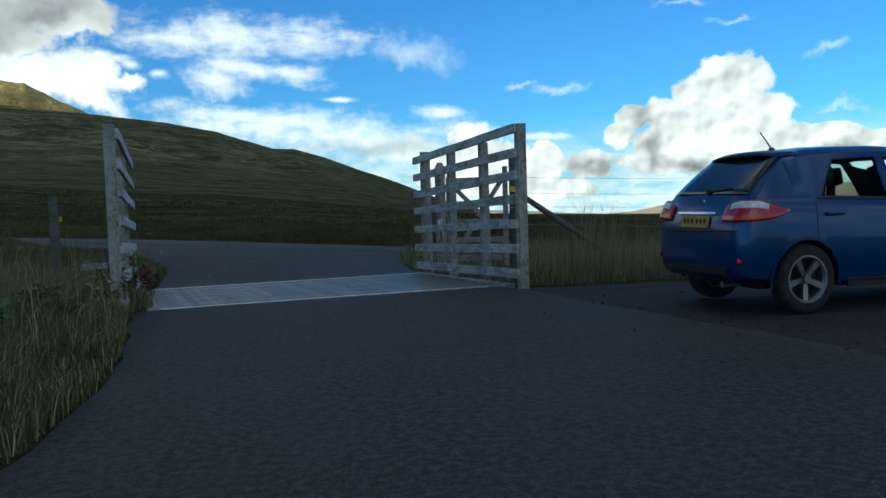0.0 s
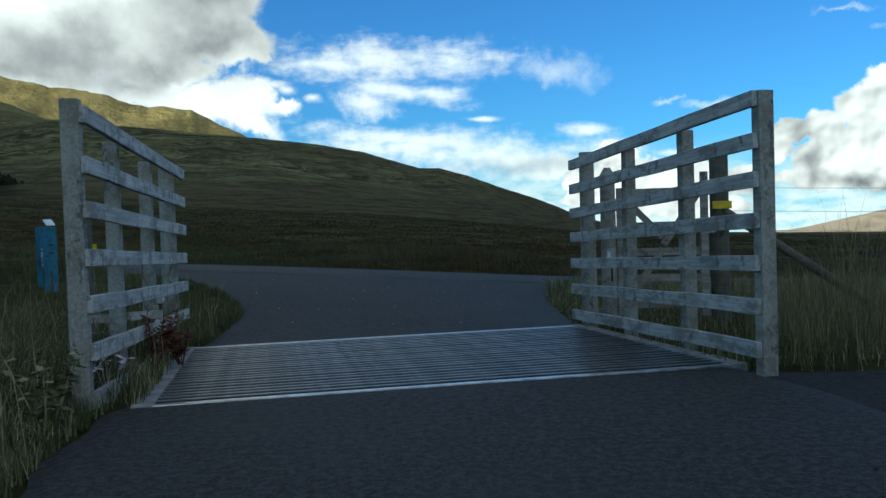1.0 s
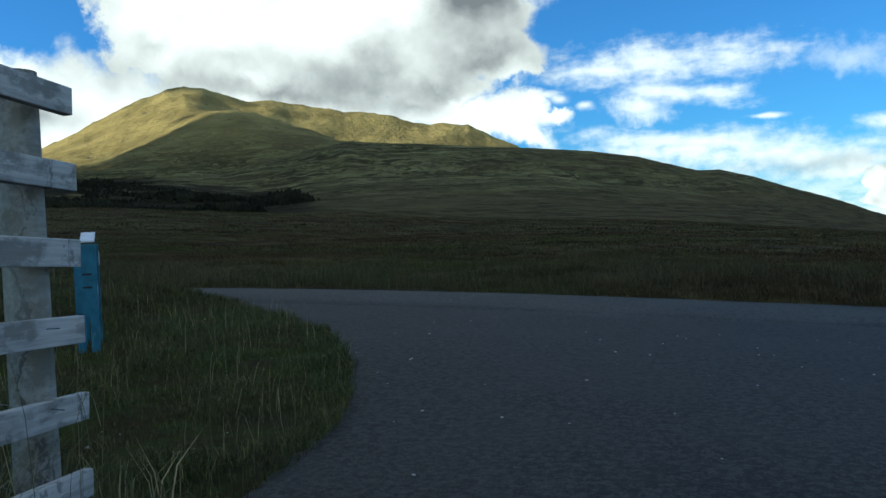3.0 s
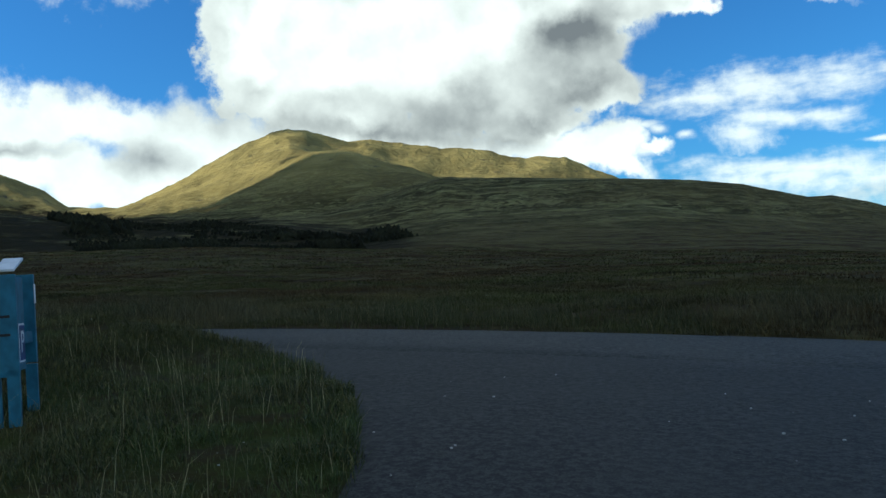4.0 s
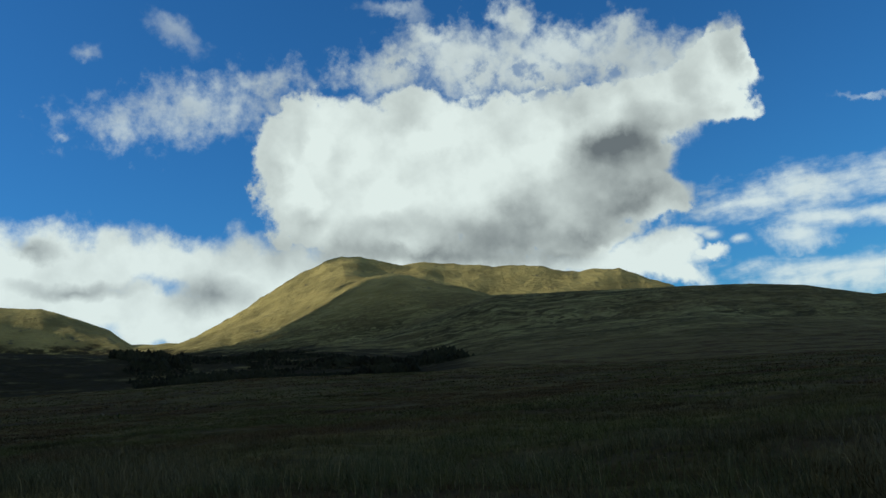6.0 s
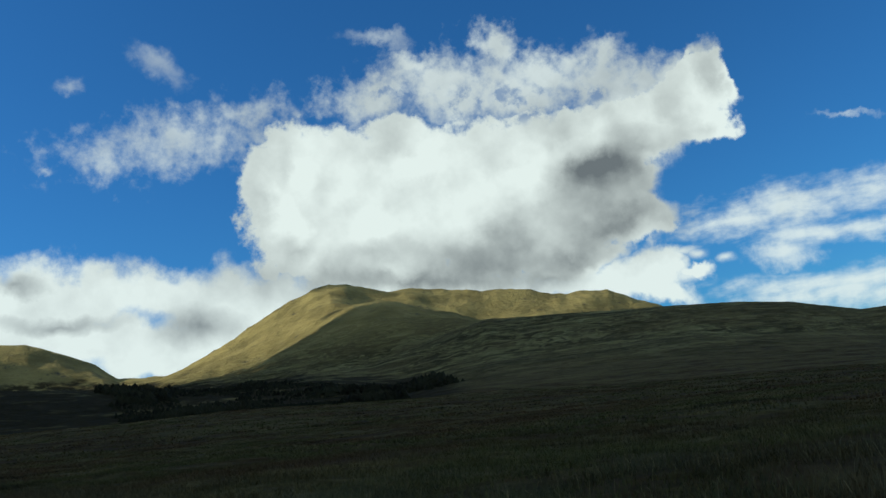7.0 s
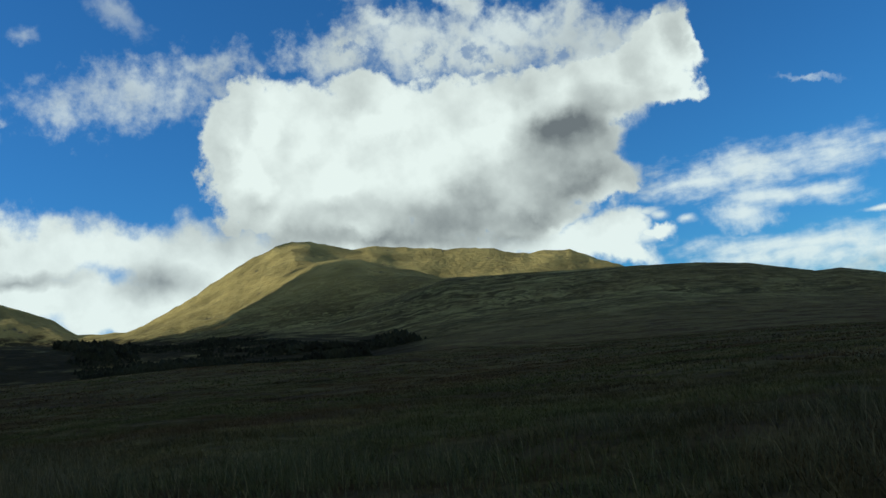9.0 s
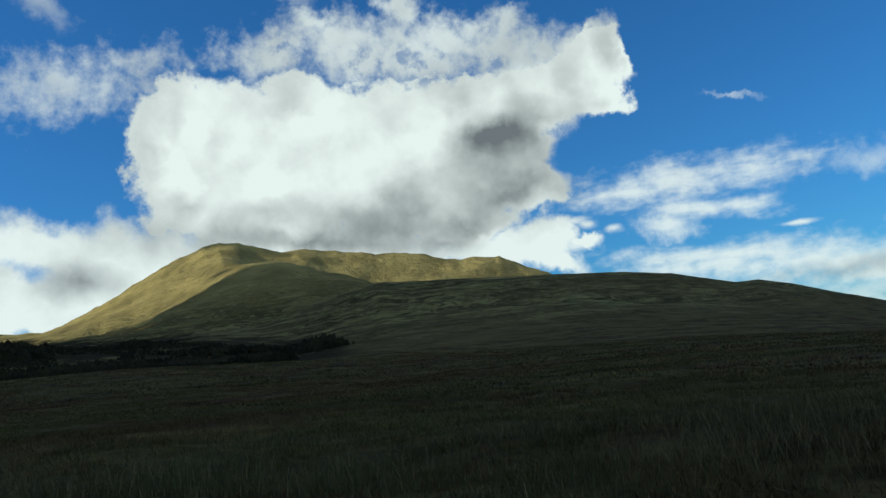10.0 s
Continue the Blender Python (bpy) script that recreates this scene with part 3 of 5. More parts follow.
def rough(x, y, size, seed=0, octaves=4):
    """Smooth random heights from -1 to 1, with features of the given size."""
    total, weight, norm = 0.0, 1.0, 0.0
    for k in range(octaves):
        u, v = x / size * 2**k, y / size * 2**k
        i, j = np.floor(u), np.floor(v)
        a, b = u - i, v - j
        a, b = a * a * (3 - 2 * a), b * b * (3 - 2 * b)
        n = [lattice(i + p, j + q, seed + k) for p, q in ((0, 0), (1, 0), (0, 1), (1, 1))]
        total = total + weight * ((n[0] * (1 - a) + n[1] * a) * (1 - b) + (n[2] * (1 - a) + n[3] * a) * b)
        norm, weight = norm + weight, weight * 0.5
    return 2 * total / norm - 1


# The cattle grid lies across the side road, turned a little to the left.
GRID_X, GRID_Y, GRID_TURN, GRID_WIDE, GRID_LONG = 0.08, 12.92, 15.3, 4.95, 3.85


def in_grid(x, y):
    c, s = math.cos(radians(GRID_TURN)), math.sin(radians(GRID_TURN))
    return (x - GRID_X) * c + (y - GRID_Y) * s, -(x - GRID_X) * s + (y - GRID_Y) * c


def from_grid(u, v):
    c, s = math.cos(radians(GRID_TURN)), math.sin(radians(GRID_TURN))
    return GRID_X + u * c - v * s, GRID_Y + u * s + v * c


# Edges of the side road before the grid and of the mouth after it, and of the main road.
def near_left(y):
    return np.interp(y, [-15, 4, 6, 7.5, 9.3, 10.5, 12], [-1.1, -1.1, -1.15, -1.42, -1.85, -2.05, -2.15])


def near_right(y):
    return np.interp(y, [-15, 0, 6, 9.5, 11.7, 13], [5.4, 5.4, 4.7, 3.6, 3.0, 2.9])


def mouth_left(y):
    return np.interp(y, [14, 15.3, 16.5, 17.3, 18.2, 19.1, 21, 22.4, 23.1, 23.7, 24.6], [-2.7, -2.85, -3.0, -3.15, -3.5, -3.95, -5.3, -6.8, -7.8, -9.0, -9.4])


def mouth_right(y):
    return np.interp(y, [15, 18, 21, 22.8, 23.7, 24.6], [1.97, 1.9, 1.9, 2.05, 2.5, 4.0])


ROAD_NEAR, ROAD_FAR = 24.4, 27.5


def road_bend(x):
    """The main road swings back to the left of the junction and away to the right."""
    left = np.clip(-2.0 - x, 0, None)
    return -np.where(left < 13, 0.016 * left ** 2, 2.704 + 0.3 * (left - 13)) + 0.0006 * np.clip(x - 10, 0, None) ** 2


def paved(x, y, margin=0.0):
    """True on asphalt, on the grid and on the lay-by."""
    u, v = in_grid(x, y)
    grid = (np.abs(u) < GRID_WIDE / 2 + margin) & (np.abs(v) < GRID_LONG / 2 + 0.15)
    near = (v <= -GRID_LONG / 2) & (x > near_left(y) - margin) & (x < near_right(y) + margin)
    mouth = (v >= GRID_LONG / 2) & (y < 24.6) & (x > mouth_left(y) - margin) & (x < mouth_right(y) + margin)
    main = (y - road_bend(x) > ROAD_NEAR - margin) & (y - road_bend(x) < ROAD_FAR + margin) & (np.abs(x) < 140)
    return grid | near | mouth | main | layby(x, y, margin)


def layby(x, y, margin=0.0):
    return (x > 2.9 - margin) & (x < 17) & (y > -6) & (y < 11.9 + 0.35 * np.sin(x * 1.3) - 0.02 * (x - 3) + margin) & (in_grid(x, y)[1] < -GRID_LONG / 2 + 1.0)


def local(x, y):
    """Height of the ground round the junction."""
    x, y = np.asarray(x, float), np.asarray(y, float)
    z = -0.1 * step(10.5, 15.0, y)
    beyond = step(14.5, 20.5, y)
    side = np.clip(-x - 1.5, -5, 40)
    z = z + beyond * (0.1 + 0.065 * side - 0.0005 * side * np.abs(side))
    z = z + 0.46 * step(-7.4, -10.2, x) * step(17, 21, y) * step(0.0, 0.7, ROAD_NEAR - 0.1 + road_bend(x) - y)
    return z - 0.03 * np.clip(x - 3, 0, 30) * step(8, 16, y)


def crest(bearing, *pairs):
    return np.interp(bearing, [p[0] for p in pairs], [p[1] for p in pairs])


def land(x, y):
    """Height of the land: near ground, moor, the dark hill, its spur, the mountain behind, and the far hills."""
    dx, dy = x - CENTRE[0], y - CENTRE[1]
    r = np.hypot(dx, dy) + 1e-6
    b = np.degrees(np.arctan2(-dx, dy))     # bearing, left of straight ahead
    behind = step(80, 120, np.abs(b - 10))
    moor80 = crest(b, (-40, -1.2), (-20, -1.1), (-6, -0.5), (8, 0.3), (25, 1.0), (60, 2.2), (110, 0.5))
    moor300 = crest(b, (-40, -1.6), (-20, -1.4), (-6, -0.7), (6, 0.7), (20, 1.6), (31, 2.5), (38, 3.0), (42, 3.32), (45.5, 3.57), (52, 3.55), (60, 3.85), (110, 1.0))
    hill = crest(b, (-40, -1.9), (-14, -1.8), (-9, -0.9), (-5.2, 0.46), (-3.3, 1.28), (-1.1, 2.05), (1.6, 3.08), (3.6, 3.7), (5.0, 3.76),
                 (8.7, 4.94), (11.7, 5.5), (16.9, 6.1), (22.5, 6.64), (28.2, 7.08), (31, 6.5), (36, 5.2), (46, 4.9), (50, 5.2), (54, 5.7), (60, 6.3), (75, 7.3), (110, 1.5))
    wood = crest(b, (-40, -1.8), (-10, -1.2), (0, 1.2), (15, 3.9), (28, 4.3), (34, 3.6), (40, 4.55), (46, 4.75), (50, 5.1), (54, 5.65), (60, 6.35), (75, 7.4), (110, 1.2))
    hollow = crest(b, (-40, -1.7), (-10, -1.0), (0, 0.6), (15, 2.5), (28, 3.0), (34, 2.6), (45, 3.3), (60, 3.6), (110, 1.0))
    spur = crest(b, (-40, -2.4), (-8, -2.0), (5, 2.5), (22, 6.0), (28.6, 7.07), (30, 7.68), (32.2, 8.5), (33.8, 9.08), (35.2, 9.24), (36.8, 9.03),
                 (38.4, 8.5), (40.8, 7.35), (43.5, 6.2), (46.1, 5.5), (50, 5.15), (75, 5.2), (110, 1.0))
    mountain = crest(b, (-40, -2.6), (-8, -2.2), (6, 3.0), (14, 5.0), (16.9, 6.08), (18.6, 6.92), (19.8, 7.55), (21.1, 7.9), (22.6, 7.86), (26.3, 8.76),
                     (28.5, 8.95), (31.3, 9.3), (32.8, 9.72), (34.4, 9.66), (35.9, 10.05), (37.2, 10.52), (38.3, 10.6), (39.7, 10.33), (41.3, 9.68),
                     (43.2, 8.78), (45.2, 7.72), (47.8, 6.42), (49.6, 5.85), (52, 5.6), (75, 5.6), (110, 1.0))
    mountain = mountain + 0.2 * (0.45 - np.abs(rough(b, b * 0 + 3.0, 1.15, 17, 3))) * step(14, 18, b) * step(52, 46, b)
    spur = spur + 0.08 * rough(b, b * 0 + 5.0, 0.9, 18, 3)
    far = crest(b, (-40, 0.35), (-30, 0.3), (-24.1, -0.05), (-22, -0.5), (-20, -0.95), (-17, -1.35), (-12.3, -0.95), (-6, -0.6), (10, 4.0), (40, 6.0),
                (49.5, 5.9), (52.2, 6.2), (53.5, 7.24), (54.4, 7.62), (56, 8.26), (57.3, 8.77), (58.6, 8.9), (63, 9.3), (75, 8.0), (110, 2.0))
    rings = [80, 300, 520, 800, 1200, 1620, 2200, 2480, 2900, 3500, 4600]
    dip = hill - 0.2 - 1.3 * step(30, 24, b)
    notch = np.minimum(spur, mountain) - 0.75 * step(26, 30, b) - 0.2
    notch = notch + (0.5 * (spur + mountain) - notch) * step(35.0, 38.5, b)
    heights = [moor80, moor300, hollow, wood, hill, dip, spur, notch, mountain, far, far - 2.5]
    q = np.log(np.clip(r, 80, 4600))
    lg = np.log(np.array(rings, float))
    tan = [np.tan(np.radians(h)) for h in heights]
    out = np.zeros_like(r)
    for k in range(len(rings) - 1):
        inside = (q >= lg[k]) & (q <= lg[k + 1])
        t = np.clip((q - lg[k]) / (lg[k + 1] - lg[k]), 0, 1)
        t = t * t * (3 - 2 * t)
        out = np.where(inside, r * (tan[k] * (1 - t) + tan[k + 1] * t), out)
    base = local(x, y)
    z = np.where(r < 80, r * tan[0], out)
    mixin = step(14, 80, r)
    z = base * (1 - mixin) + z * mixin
    z = z * (1 - behind * step(30, 200, r)) + behind * step(30, 200, r) * (0.03 * r * (0.4 + 0.6 * rough(x, y, 900, 7)))
    broken = step(30, 300, r)
    z = z + broken * (rough(x, y, 60, 3) * 0.0011 * np.minimum(r, 1500) * step(60, 500, r) + rough(x, y, 14, 5) * 0.35)
    z = z + rough(x, y, 230, 11) * 0.003 * np.clip(r - 500, 0, 2000) * (1 - 0.75 * step(0.9, 0.2, np.abs(np.log(r / 1200.0)) * 5))
    steep = step(1500, 2000, r) * step(3700, 3200, r) * (1 - behind)
    z = z - steep * (24 * np.abs(rough(x, y, 300, 13, 4)) - 8) + steep * 6 * rough(x, y, 60, 14, 3) - steep * 9 * np.abs(rough(x, y, 130, 15, 3))
    return z + (rough(x, y, 2.6, 21, 3) * 0.2 + rough(x, y, 9.0, 22, 2) * 0.22) * step(26.8, 30, y) * step(4.0, 12.0, r)


def sheet(x, y):
    """The ground sheet: the land, let down under the asphalt and the grid."""
    z = land(x, y)
    u, v = in_grid(x, y)
    deep = (np.abs(u) < GRID_WIDE / 2 + 0.05) & (np.abs(v) < GRID_LONG / 2 + 0.05)
    z = np.where(paved(x, y), local(x, y) - 0.06, z)
    return np.where(deep, local(x, y) - 0.75, z)


def mesh_object(name, verts, faces, mat, smooth=True, parent=None):
    me = bpy.data.meshes.new(name)
    me.from_pydata(np.asarray(verts, float).reshape(-1, 3).tolist() if not isinstance(verts, list) else verts, [], faces)
    me.materials.append(mat)
    if smooth:
        me.polygons.foreach_set("use_smooth", [True] * len(me.polygons))
    me.update()
    ob = new(name, me)
    ob.parent = parent
    return ob


def grid_faces(rows, cols, closed=False):
    i, j = np.meshgrid(np.arange(rows - 1), np.arange(cols if closed else cols - 1), indexing="ij")
    k = (j + 1) % cols
    return np.stack([i * cols + j, i * cols + k, (i + 1) * cols + k, (i + 1) * cols + j], -1).reshape(-1, 4).tolist()


def build_ground():
    hub_x, hub_y = -1.0, 13.0
    fine = np.arange(-46, 76, 0.16)
    rest = np.arange(76, 314, 1.4)
    turn = np.radians(np.concatenate([fine, rest]))
    radius = np.concatenate([np.linspace(0.3, 20, 60), 20 * (900 / 20) ** (np.linspace(0, 1, 112)[1:]), np.arange(920, 3500, 23), np.linspace(3560, 4600, 10)])
    rr, tt = np.meshgrid(radius, turn, indexing="ij")
    x, y = hub_x - rr * np.sin(tt), hub_y + rr * np.cos(tt)
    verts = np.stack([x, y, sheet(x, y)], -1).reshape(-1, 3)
    faces = [f[::-1] for f in grid_faces(len(radius), len(turn), True)]
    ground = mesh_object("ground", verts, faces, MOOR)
    tagged(ground, "rough open moor rising to grassy hills and a sunlit mountain", "ground", kind="structure")


build_ground()


def strip(name, low, high, left, right, rows, cols, lift, mat):
    """A sheet of paving between two edges, from the line low(c) to the line high(c)."""
    c, t = np.meshgrid(np.linspace(0, 1, cols), np.linspace(0, 1, rows))
    y = low(c) + (high(c) - low(c)) * t
    x = left(y) + (right(y) - left(y)) * c
    edge = np.where((c == 0) | (c == 1), 1.0, 0.0)
    x = x + edge * rough(x * 3, y, 0.7, 31, 3) * 0.1
    z = local(x, y) + lift + 0.004 * rough(x, y, 1.5, 41, 3) - edge * 0.02
    return mesh_object(name, np.stack([x, y, z], -1).reshape(-1, 3), grid_faces(rows, cols), mat)


side_road = strip("road", lambda c: -15 + 0 * c, lambda c: from_grid((c - 0.5) * GRID_WIDE, -GRID_LONG / 2)[1], near_left, near_right, 120, 30, 0.004, ASPHALT)
tagged(side_road, "dark asphalt side road leading up to the cattle grid", "road", kind="structure")
mouth = strip("road", lambda c: from_grid((c - 0.5) * GRID_WIDE, GRID_LONG / 2)[1], lambda c: 24.6 + 0 * c, mouth_left, mouth_right, 70, 40, 0.0, ASPHALT)
tagged(mouth, "dark asphalt mouth of the side road at the junction", "road", kind="structure")


def build_main_road():
    xs = np.concatenate([np.linspace(-140, -20, 60), np.linspace(-19.5, 15, 90), np.linspace(16, 140, 60)])
    c = np.linspace(0, 1, 14)
    xx, cc = np.meshgrid(xs, c, indexing="ij")
    yy = ROAD_NEAR + (ROAD_FAR - ROAD_NEAR) * cc + road_bend(xx) + np.where((cc == 0) | (cc == 1), 0.08 * rough(xx, cc, 0.8, 51, 3), 0)
    crown = 0.03 * (1 - (2 * cc - 1) ** 2)
    near = local(xx, yy)
    zz = near + (land(xx, yy) - near) * step(18, 40, np.abs(xx + 2)) + 0.006 + crown - 0.02 * (cc == 0)
    road = mesh_object("road", np.stack([xx, yy, zz], -1).reshape(-1, 3), grid_faces(len(xs), len(c)), ASPHALT)
    tagged(road, "worn grey single-track asphalt road across the moor", "road", kind="structure")


build_main_road()


def build_layby():
    xs, ys = np.linspace(2.95, 17, 60), np.linspace(-6, 12.5, 70)
    x, y = np.meshgrid(xs, ys)
    z = local(x, y) - 0.012 + 0.012 * rough(x, y, 0.6, 61, 4) - 0.09 * step(11.8, 12.4, y + 0.02 * (x - 3) - 0.35 * np.sin(x * 1.3))
    z = z - 0.5 * ((in_grid(x, y)[1] > -GRID_LONG / 2 - 0.05) & (in_grid(x, y)[0] < GRID_WIDE / 2 + 0.1))
    ob = mesh_object("lay_by", np.stack([x, y, z], -1).reshape(-1, 3), grid_faces(70, 60), EARTH)
    tagged(ob, "dark gravel lay-by beside the road with loose stones", "lay-by", kind="structure")


build_layby()


# ---------------------------------------------------------------- building helpers
def box(bm, size, at=(0, 0, 0), bevel=0.0, turn=None):
    made = bmesh.ops.create_cube(bm, size=1.0)["verts"]
    for v in made:
        v.co = Vector((v.co.x * size[0], v.co.y * size[1], v.co.z * size[2]))
    if bevel:
        edges = list({e for v in made for e in v.link_edges})
        out = bmesh.ops.bevel(bm, geom=edges, offset=bevel, segments=2, affect="EDGES", profile=0.6)
        made = list({v for f in out["faces"] for v in f.verts} | {v for v in made if v.is_valid})
    m = Matrix.Translation(at) @ (turn.to_4x4() if turn else Matrix.Identity(4))
    bmesh.ops.transform(bm, matrix=m, verts=made)
    return made


def rod(bm, a, b, r0, r1=None, sides=10):
    a, b = Vector(a), Vector(b)
    made = bmesh.ops.create_cone(bm, cap_ends=True, segments=sides, radius1=r0, radius2=r0 if r1 is None else r1, depth=(b - a).length)["verts"]
    turn = (b - a).to_track_quat("Z", "Y").to_matrix().to_4x4()
    bmesh.ops.transform(bm, matrix=Matrix.Translation((a + b) / 2) @ turn, verts=made)
    return made


def part(name, bm, mat, parent=None, label="", at=None, smooth=False):
    me = bpy.data.meshes.new(name)
    bm.normal_update()
    bm.to_mesh(me)
    bm.free()
    me.materials.append(mat)
    if smooth:
        me.polygons.foreach_set("use_smooth", [True] * len(me.polygons))
    ob = new(name, me)
    ob.parent = parent
    if at is not None:
        ob.matrix_basis = at
    if label:
        tagged(ob, label)
    return ob


def ground_z(x, y):
    return float(local(np.array([x]), np.array([y]))[0])


# ---------------------------------------------------------------- cattle grid
def build_grid():
    place = pose(GRID_X, GRID_Y, -0.05, 0, 0, GRID_TURN)
    top = new("cattle_grid")
    top.matrix_basis = place @ pose(0, 0, 0, -1.5, 0, 0)
    tagged(top, "galvanised steel cattle grid of flat-topped bars over a pit", "cattle grid")
    for v in (-GRID_LONG / 2, GRID_LONG / 2):
        bm = bmesh.new()
        box(bm, (GRID_WIDE, 0.09, 0.16), (0, v, -0.07), 0.008)
        part("edge_beam", bm, GALVANISED, top, "pale galvanised edge beam")
    for u in (-GRID_WIDE / 2, GRID_WIDE / 2):
        bm = bmesh.new()
        box(bm, (0.16, GRID_LONG + 0.1, 0.3), (u, 0, -0.13), 0.015)
        part("kerb", bm, CONCRETE, top, "rough concrete side kerb")
    bm = bmesh.new()
    box(bm, (GRID_WIDE, GRID_LONG, 0.05), (0, 0, -0.62))
    for u in (-1.6, -0.5, 0.6, 1.7):
        box(bm, (0.12, GRID_LONG, 0.3), (u, 0, -0.42))
    part("pit", bm, PIT, top, "dark pit with bearers")
    bars = 24
    bm = bmesh.new()
    box(bm, (GRID_WIDE - 0.16, 0.046, 0.11), (0, 0, -0.02), 0.01)
    first = None
    for k in range(bars):
        v = -GRID_LONG / 2 + GRID_LONG * (k + 1) / (bars + 1)
        if first is None:
            first = part("bar", bm, DARK_STEEL, top)
            bar = first
            bm = bmesh.new()
            box(bm, (GRID_WIDE - 0.17, 0.05, 0.012), (0, 0, 0.041), 0.004)
            tread = part("tread", bm, TREAD, bar, "worn top of the bar, brightened as if catching the sky")
        else:
            bar = new("bar", first.data)
            bar.parent = top
            new("tread", tread.data).parent = bar
        bar.matrix_basis = pose(0, v, -0.035 + random.uniform(-0.003, 0.003))


build_grid()


# ---------------------------------------------------------------- wing fences of the grid
# Heights of the seven rails at the near and at the far end of each panel.
RIGHT_RAILS = ((2.25, 1.91, 1.595, 1.26, 0.91, 0.555, 0.2), (2.015, 1.70, 1.385, 1.07, 0.73, 0.395, 0.06))
LEFT_RAILS = ((2.205, 1.83, 1.5, 1.14, 0.79, 0.43, 0.07), (2.03, 1.675, 1.32, 0.965, 0.605, 0.245, -0.11))


def wooden_bar(length, tall, thick, wear=0.004):
    """A sawn rail along x with soft, slightly wavy edges."""
    bm = bmesh.new()
    box(bm, (length, thick, tall), (0, 0, 0), 0.006)
    bmesh.ops.subdivide_edges(bm, edges=[e for e in bm.edges if abs((e.verts[0].co - e.verts[1].co).x) > 0.5 * length], cuts=7)
    for v in bm.verts:
        v.co.z += wear * math.sin(v.co.x * 3.1 + length * 7) + random.uniform(-wear, wear) * 0.4
        v.co.y += wear * math.sin(v.co.x * 2.3 + 1.7)
    return bm


def wing_fence(start, end, road_side, label, rails, drop=0.0):
    """A panel of seven rails nailed to the road side of four posts; the last post is round."""
    (x0, y0), (x1, y1) = start, end
    length, turn = math.hypot(x1 - x0, y1 - y0), math.degrees(math.atan2(y1 - y0, x1 - x0))
    z0, z1 = ground_z(x0, y0), ground_z(x1, y1) - drop
    tip = math.degrees(math.atan2(z1 - z0, length))
    top = new("wing_fence")
    top.matrix_basis = pose(x0, y0, z0, 0, 0, turn)
    tagged(top, label, "fence", "wing fences of the cattle grid")
    slope = math.tan(radians(tip))
    for k, s in enumerate((0.0, 0.35, 0.68, 0.985)):
        bm = bmesh.new()
        if k == 3:
            rod(bm, (0, 0, -0.4), (0, 0, 2.36), 0.105, 0.095, 16)
            part("post", bm, POST_WOOD, top, "round timber end post", pose(s * length, -road_side * 0.11, s * length * slope), smooth=False)
        else:
            wide = 0.135 if k == 0 else 0.13
            box(bm, (0.12, wide, 2.79 if k == 0 else 2.6), (0, 0, 0.93), 0.012)
            part("post", bm, POST_WOOD, top, "", pose(s * length, -road_side * 0.09 * (0 if k == 0 else 1) - road_side * 0.02, s * length * slope, random.uniform(-0.6, 0.6) * (k > 0), random.uniform(-0.6, 0.6) * (k > 0), 0))
    for near, far in zip(*rails):
        bm = wooden_bar(length + 0.1, 0.128, 0.05)
        rail = part("rail", bm, RAIL_WOOD, top)
        tip = math.degrees(math.atan2(far - near, length))
        rail.matrix_basis = pose(length / 2, road_side * 0.075, (near + far) / 2 - z0, random.uniform(-1.5, 1.5), -tip, 0)
    return top


right_wing = wing_fence((3.09, 11.3), (1.99, 15.45), 1, "tall grey weathered timber rail fence beside the grid", RIGHT_RAILS, 0.08)
left_wing = wing_fence((-2.2, 10.35), (-3.16, 14.85), -1, "tall grey weathered timber rail fence with dark knots beside the verge", LEFT_RAILS, 0.1)


def junction_box(x, y, z, turn):
    top = new("junction_box")
    top.matrix_basis = pose(x, y, z, 0, 0, turn)
    tagged(top, "small pale grey plastic cable box on the fence", "cable box", "cable boxes")
    bm = bmesh.new()
    box(bm, (0.09, 0.06, 0.17), (0, 0, 0), 0.008)
    part("case", bm, BOX_GREY, top)
    bm = bmesh.new()
    box(bm, (0.075, 0.01, 0.12), (0, -0.034, 0), 0.003)
    part("lid", bm, WHITE_PLASTIC, top)
    bm = bmesh.new()
    rod(bm, (0, 0, -0.08), (0.01, 0, -0.3), 0.012, sides=8)
    part("cable", bm, BLACK_TRIM, top)


junction_box(-2.78, 13.25, 0.62, 100)
junction_box(2.26, 14.3, 0.86, -75)


# ---------------------------------------------------------------- side gate, strainer posts and wire fences
def plain_post(name, x, y, tall, radius, mat, label, lean=(0, 0), domed=False):
    top = new(name)
    z = ground_z(x, y)
    top.matrix_basis = pose(x, y, z, lean[0], lean[1], random.uniform(0, 360))
    tagged(top, label, "fence post", "fence posts")
    bm = bmesh.new()
    rod(bm, (0, 0, -0.3), (0, 0, tall), radius * 1.04, radius, 14)
    if domed:
        rod(bm, (0, 0, tall), (0, 0, tall + radius), radius, radius * 0.45, 14)
    part("shaft", bm, mat, top)
    return top


plain_post("gate_post", 2.42, 15.75, 2.0, 0.1, POST_WOOD, "round timber gate post with a rounded head", domed=True)
sign_post = plain_post("strainer_post", 3.86, 15.62, 2.3, 0.12, DARK_WOOD, "thick round strainer post with a yellow tag")
bm = bmesh.new()
box(bm, (0.26, 0.02, 0.1), (0, 0, 0), 0.004)
tag = part("tag", bm, TAG_YELLOW, sign_post, "small yellow plastic tag")
tag.matrix_basis = sign_post.matrix_basis.to_3x3().inverted().to_4x4() @ pose(0, -0.14, 1.58, 0, 0, 8)


